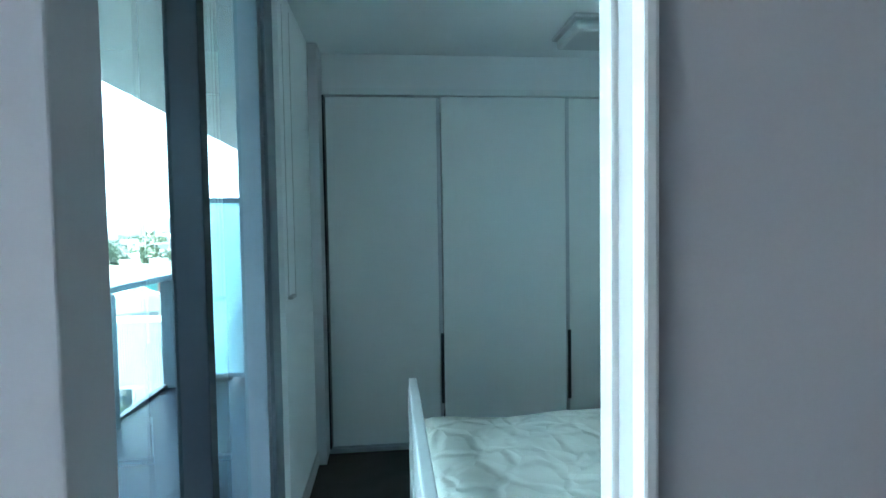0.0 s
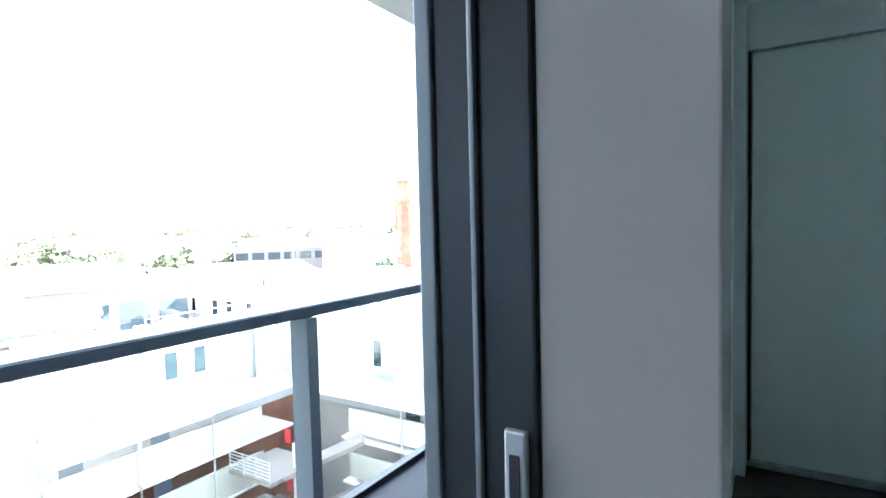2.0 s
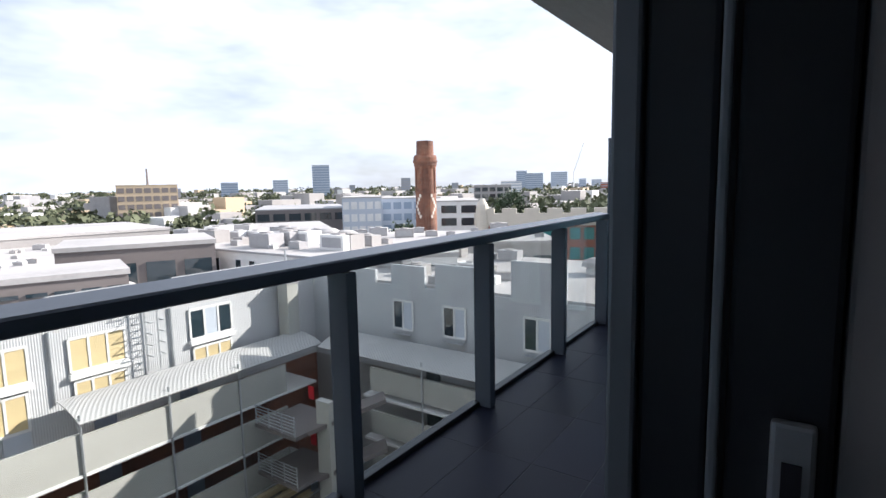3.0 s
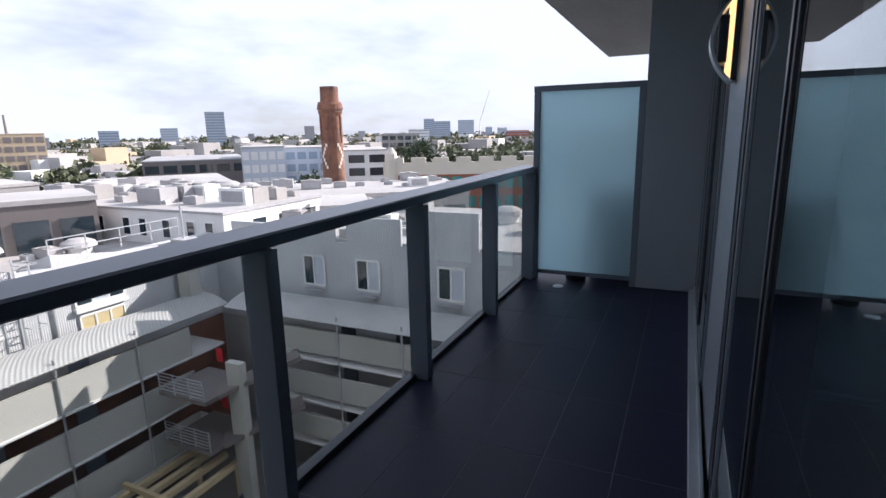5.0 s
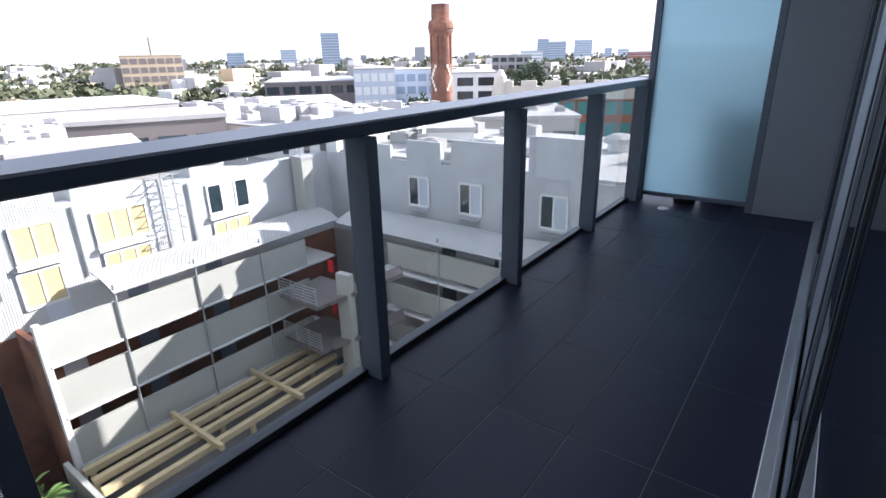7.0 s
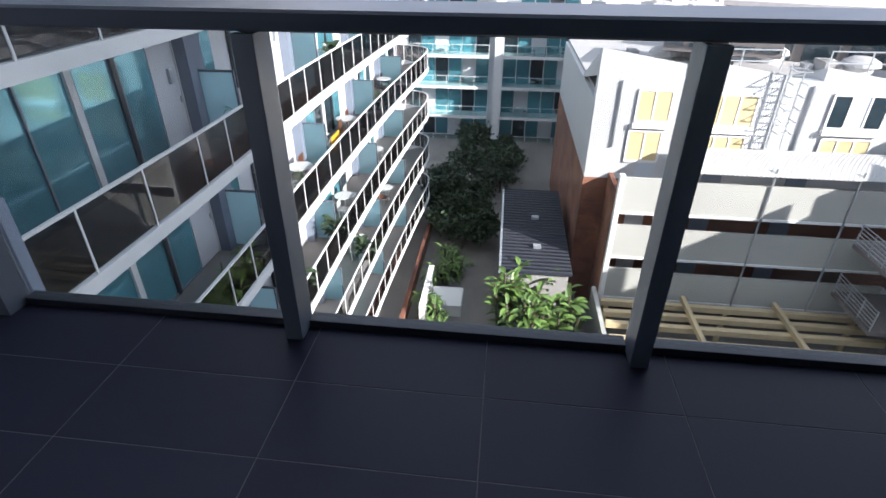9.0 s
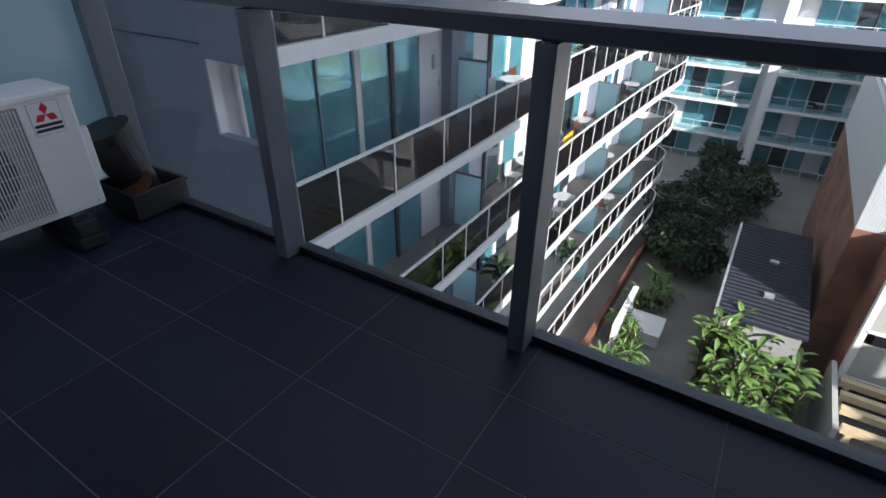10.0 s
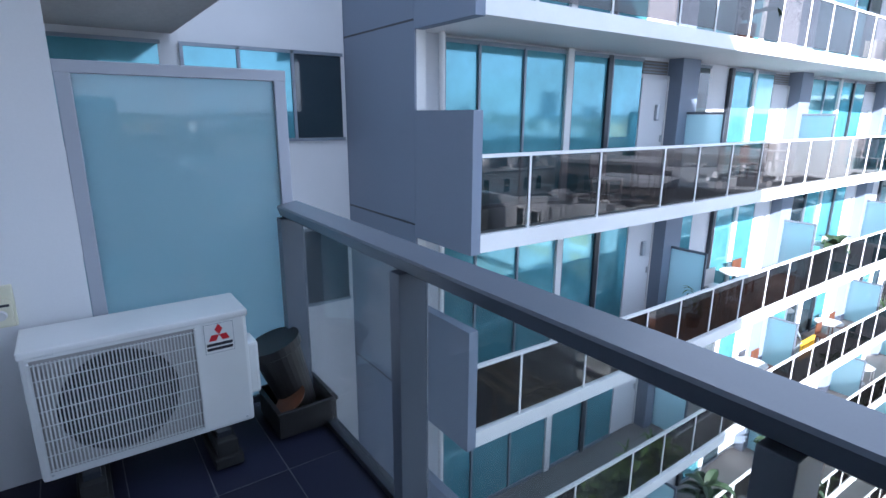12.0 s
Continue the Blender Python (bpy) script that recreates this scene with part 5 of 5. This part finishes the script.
def roof_box(name, b0, b1, dist, depth, top, material, label, roof=M_ROOF, category="building", rows=0, cols=0, wmat=M_DARKGLASS, base=GROUND):
    """A building whose front spans two bearings at a distance, seen from the balcony."""
    p, q = Vector(at(b1, dist)), Vector(at(b0, dist))
    u = (q - p)
    L = u.length
    rot = math.degrees(math.atan2(u.y, u.x))
    h = thing(name, label, category, at=(p.x, p.y, base))
    h.rotation_euler = (0, 0, radians(rot))
    H = top - base
    part("wall", box(0, L, 0, depth, 0, H - 0.3), material, h)
    part("roof", box(-0.1, L + 0.1, -0.1, depth + 0.1, H - 0.299, H), roof, h)
    for r in range(rows):
        for c in range(cols):
            cw, rh = L / cols, min(3.2, (H - 1.0) / max(1, rows))
            z = H - 0.8 - (r + 1) * rh
            part("window", box(c * cw + cw * 0.12, (c + 1) * cw - cw * 0.12, -0.08, -0.01, z + rh * 0.25, z + rh * 0.85), wmat, h)
    return h, L, H


def rooftop_unit(x, y, z, s, rz, label="pale weathered rooftop air conditioning unit"):
    u = thing("rooftop_unit", label, "roof plant", "rooftop plant", (x, y, z))
    u.rotation_euler = (0, 0, rz)
    part("casing", box(-s, s, -s * 0.6, s * 0.6, 0.0, s * 0.9), rng.choice((M_SLAB, M_ROOFGREY, M_GREYWALL)), u)
    part("fan_guard", Mesh().tube([((0, 0, s * 0.9), s * 0.45), ((0, 0, s * 1.0), s * 0.42)], 12), M_GREYWALL, u)
    part("louvre", box(-s * 0.8, s * 0.8, -s * 0.6 - 0.02, -s * 0.6 - 0.001, s * 0.15, s * 0.75), M_ROOFGREY, u)
    return u


# broad white roofs just beyond the gallery building
roof_box("low_building", 40, 84, 48, 26, -4.2, M_GREYWALL, "low pale building with a broad white roof", rows=1, cols=14)
roof_box("grey_house", 58.2, 71.4, 40.5, 7, -2.0, M_TAUPE, "taupe clad house block with a flat roof", rows=1, cols=4)
roof_box("low_building", 22, 47, 46, 12, -3.4, M_GREYWALL, "pale grey workshop with a white flat roof", rows=1, cols=8)
roof_box("low_building", 62, 96, 74, 20, -3.0, M_GREYWALL, "long pale workshop with a white roof", rows=1, cols=10)
roof_box("low_building", 46, 60, 80, 25, -4.8, M_GREYWALL, "long pale workshop with a white roof", rows=1, cols=8)
roof_box("warehouse", 44.6, 54.0, 150, 40, -3.9, M_TAUPE, "long grey warehouse with a pale roof", roof=M_ROOFGREY, rows=1, cols=6)
roof_box("office_building", 41.0, 45.2, 140, 25, -0.9, M_BLUEWALL, "pale blue panelled office building", rows=4, cols=5, wmat=M_SLAB)
roof_box("office_building", 36.5, 41.0, 150, 25, -1.5, M_BLUEWALL, "pale office building with window bands", rows=4, cols=4, wmat=M_TOWER)
roof_box("parking_building", 30.5, 37.0, 135, 30, -2.2, M_SLAB, "white multi-storey parking building", rows=4, cols=3)
roof_box("cement_building", 27.0, 31.0, 260, 25, 1.8, M_GREYWALL, "plain grey concrete building on the skyline", rows=3, cols=5)
roof_box("beige_building", 60.9, 66.0, 240, 30, 4.3, M_BEIGE, "beige concrete office block", roof=M_BEIGE, rows=4, cols=7, wmat=M_TAUPE)
hall, hl, hh2 = roof_box("brick_hall", 14.0, 30.8, 88, 18, -4.3, M_BRICKFAR, "red brick hall with teal windows and cream parapet", roof=M_ROOF, rows=2, cols=12, wmat=M_TEALWIN)
part("parapet", box(-0.3, hl + 0.3, -0.35, 0.3, hh2 - 0.9, hh2 + 1.1), M_CREAM, hall, "cream rendered parapet")
for k in range(7):
    x = hl * (k + 0.5) / 7
    part("merlon", box(x - 1.2, x + 1.2, -0.4, 0.35, hh2 + 1.101, hh2 + 1.9), M_CREAM, hall)
part("corner_turret", Mesh().tube([((1.0, 0.2, hh2 - 6), 1.1), ((1.0, 0.2, hh2 + 1.6), 1.1), ((1.0, 0.2, hh2 + 2.6), 0.9), ((1.0, 0.2, hh2 + 3.6), 0.3)], 14), M_CREAM, hall)
roof_box("rooftop_storey", 33.0, 38.0, 34, 6, -2.9, M_SLAB, "white rendered rooftop storey with small windows", rows=1, cols=3, base=-4.04)
roof_box("rooftop_storey", 66.0, 76.0, 33, 5, -2.7, M_TAUPE, "taupe clad rooftop storey with dark windows", rows=1, cols=5, base=-4.04)
mast = thing("roof_mast", "thin mast on the beige office block", "mast", at=(*at(63.4, 250), 4.0))
part("pole", Mesh().tube([((0, 0, 0), 0.5), ((0, 0, 7), 0.35)], 8), M_TAUPE, mast)
for b, w, d, top, m in ((47.2, 1.75, 700, 31.5, M_TOWER), (51.3, 1.5, 800, 15, M_BLUEWALL), (56.2, 1.6, 760, 12, M_TOWER), (38.3, 1.0, 900, 17, M_GREYWALL), (25.9, 1.1, 900, 25, M_TOWER), (24.6, 1.9, 820, 19, M_TOWER), (22.0, 1.7, 860, 21, M_BLUEWALL), (19.6, 0.7, 1000, 11, M_TOWER), (18.2, 1.0, 1000, 9, M_TOWER), (44.0, 0.6, 950, 7, M_GREYWALL), (27.0, 2.2, 600, 6, M_SLAB), (33.0, 0.7, 1000, 8, M_GREYWALL), (16.6, 2.4, 700, 3, M_BRICKFAR), (13.5, 1.2, 900, 12, M_TOWER), (61.0, 0.8, 900, 6, M_GREYWALL)):
    hh, L, H = roof_box("tower_block", b - w / 2, b + w / 2, d, 20, top, m, "distant tower block on the skyline", roof=M_GREYWALL)
    for k in range(int((top + 8) // 3.2)):
        part("window_band", box(0.3, L - 0.3, -0.3, -0.02, H - 1.9 - k * 3.2, H - 1.0 - k * 3.2), M_BLUEWALL if m is M_TOWER else M_TOWER, hh)

# brick chimney
ch = thing("brick_chimney", "tall old red brick chimney with white painted marks", "chimney", at=(*at(36.25, 65), GROUND))
R = 1.30
part("shaft", Mesh().tube([((0, 0, 0), R * 1.14), ((0, 0, 12), R * 1.04), ((0, 0, 20.6), R * 0.92)], 24), M_BRICK, ch)
part("corbel", Mesh().tube([((0, 0, 20.61), R * 0.95), ((0, 0, 21.0), R * 1.08), ((0, 0, 21.9), R * 1.10), ((0, 0, 22.2), R * 1.02)], 24), M_BRICK, ch)
part("ring", Mesh().tube([((0, 0, 21.35), R * 1.16), ((0, 0, 21.6), R * 1.16)], 24), M_BRICK, ch)
part("neck", Mesh().tube([((0, 0, 22.21), R * 0.82), ((0, 0, 23.9), R * 0.80)], 24), M_BRICK, ch)
for k in range(8):
    a = k * math.pi / 4 + 0.2
    part("buttress", box(-0.14, 0.14, R * 0.86, R * 1.02, 17.6, 20.9), M_BRICK, ch).rotation_euler = (0, 0, a)
for side in (-1, 1):
    for k in range(7):
        dz = abs(k - 3)
        part("white_mark", box(-0.13, 0.13, -R * 1.005, -R * 0.9, 14.6 + k * 0.42, 14.98 + k * 0.42), M_WHITEBRICK, ch).rotation_euler = (0, 0, radians(36.25 + side * (60 - dz * 9)))

# cranes far off
for b, d, zb, hgt, lean in ((20.5, 700, 10, 70, 0.16), (-21.0, 300, -5, 75, 0.1)):
    cr = thing("tower_crane", "thin white tower crane far off", "crane", at=(*at(b, d), GROUND))
    part("mast", Mesh().beam((0, 0, 0), (0, 0, 35), 0.9), M_SLAB, cr)
    part("jib", Mesh().beam((0, 0, 33), (hgt * lean, 4, hgt), 0.8), M_SLAB, cr)

# roof plant spread over the white roofs
for k in range(30):
    rooftop_unit(rng.uniform(-46, -27), rng.uniform(24.5, 32.5), -3.0, rng.choice((0.3, 0.45, 0.6, 0.9, 1.2)), 0.0)
for k in range(120):
    b, d = rng.uniform(24, 82), rng.uniform(49, 68)
    x, y = at(b, d)
    z = -4.2 if b > 47 else -3.4
    if b <= 47 and d > 57:
        continue
    rooftop_unit(x, y, z, rng.choice((0.3, 0.4, 0.6, 0.9)), rng.uniform(0, 0.3) + radians(30))
for k in range(16):
    rooftop_unit(rng.uniform(-37.5, -32), rng.uniform(5, 21), -5.25, rng.choice((0.35, 0.5, 0.7)), 0.0)
for k in range(26):
    rooftop_unit(rng.uniform(-24, 6), rng.uniform(23.5, 35), -4.05, rng.choice((0.35, 0.5, 0.8)), 0.0)
for x, y, z in ((-35, 9, -5.25), (-36, 15.5, -5.25), (-33, 19, -5.25), (-20, 29, -4.05), (-10, 31, -4.05), (-30.5, 30.5, -2.949), (-33.4, 31.4, -2.949)):
    v = thing("roof_dome", "round white rooftop ventilator", "roof vent", "roof domes", (x, y, z))
    part("collar", Mesh().tube([((0, 0, 0), 0.7), ((0, 0, 0.5), 0.7)], 16), M_SLAB, v)
    part("cap", Mesh().tube([((0, 0, 0.501), 1.0), ((0, 0, 0.75), 0.9), ((0, 0, 0.95), 0.5), ((0, 0, 1.0), 0.1)], 16), M_ROOF, v)
for a, b, z in (((WX - 0.8, 8.4), (WX - 0.8, 12.0), -4.05), ((WX - 0.8, 14.0), (WX - 0.8, 21.0), -4.05)):
    gr = thing("roof_guardrail", "thin steel guard rail along the roof edge", "guard rail")
    for r in (0.5, 1.0):
        part("rail", Mesh().beam((*a, z + r), (*b, z + r), 0.05), M_STEEL, gr)
    n = max(2, int((b[1] - a[1]) / 1.5))
    for k in range(n + 1):
        y = a[1] + (b[1] - a[1]) * k / n
        part("post", Mesh().beam((a[0], y, z), (a[0], y, z + 1.0), 0.05), M_STEEL, gr)

# houses and trees out to the horizon, too many to count
houses = {M_ROOF: Mesh(), M_GREYWALL: Mesh(), M_BEIGE: Mesh(), M_SLAB: Mesh(), M_ROOFGREY: Mesh()}
keys = [M_ROOF, M_GREYWALL, M_SLAB, M_ROOFGREY, M_ROOF, M_GREYWALL, M_BEIGE]
town = random.Random(21)
for k in range(3000):
    d = 215 * math.exp(town.uniform(0, 2.55))
    x, y = at(town.uniform(-35, 125), d)
    w, l = town.uniform(3, 8) * (1 + d / 1500), town.uniform(3, 8) * (1 + d / 1500)
    top = GROUND + town.uniform(3.5, 7.5) + (town.random() ** 7) * 9 + d * 0.004
    m = houses[town.choice(keys)]
    m.box(x - w, x + w, y - l, y + l, GROUND - 1, top)
for mt, m in houses.items():
    tagged(part("distant_houses", m, mt), "small pale houses spreading to the horizon", "houses", kind="stuff")
far = Mesh()
for k in range(3000):
    d = 150 * math.exp(town.uniform(0, 2.7))
    x, y = at(town.uniform(-35, 125), d)
    r = town.uniform(1.8, 4.2) * (1 + d / 900)
    zc = GROUND + town.uniform(4.5, 8.5) + d * 0.0046
    lobes = [Vector((town.gauss(0, r * 0.6), town.gauss(0, r * 0.6), town.gauss(0, r * 0.22))) for _ in range(4)]
    for _ in range(52):
        c = Vector((x, y, zc)) + town.choice(lobes) + Vector((town.gauss(0, r * 0.3), town.gauss(0, r * 0.3), town.gauss(0, r * 0.22)))
        u = Vector((town.gauss(0, 1), town.gauss(0, 1), town.gauss(0, 1))).normalized() * r * 0.27
        v = u.cross(Vector((town.gauss(0, 1), town.gauss(0, 1), town.gauss(0, 1)))).normalized() * r * 0.22
        far.quad(c - u, c - v, c + u, c + v)
tagged(part("distant_trees", far, M_LEAFFAR), "scattered tree crowns among distant houses", "trees", kind="stuff")
for b, d, h in ((38.0, 112, 10), (39.6, 110, 9), (26.6, 170, 15.5), (36.8, 112, 8)):
    x, y = at(b, d)
    leafy_tree(x, y, GROUND, h, h * 0.45, 3200, 0.45, "dark green street tree between rooftops")

# ---- floor tiles of the balcony, last ----
bed_t = tagged(new("floor_balcony"), "dark charcoal porcelain floor tiles on the balcony", "floor", kind="structure")
part("grout", box(-1.56, -0.04, -4.25, 5.9, -0.0115, -0.0012), M_GROUT, bed_t)
XL = [-1.555, -1.23, -0.93, -0.63, -0.33, -0.045]
tiles = {}
for k in range(-8, 9):
    y0 = 0.72 + 0.617 * k
    for a, b in zip(XL, XL[1:]):
        key = round(b - a, 3)
        if key not in tiles:
            w = b - a
            tiles[key] = Mesh().box(0.002, w - 0.002, 0.002, 0.615, -0.011, 0.0).data("tile", M_TILE, bevel=0.0008)
        t = new("tile", tiles[key])
        t.parent = bed_t
        t.location = (a, y0, rng.uniform(-0.0003, 0.0003))
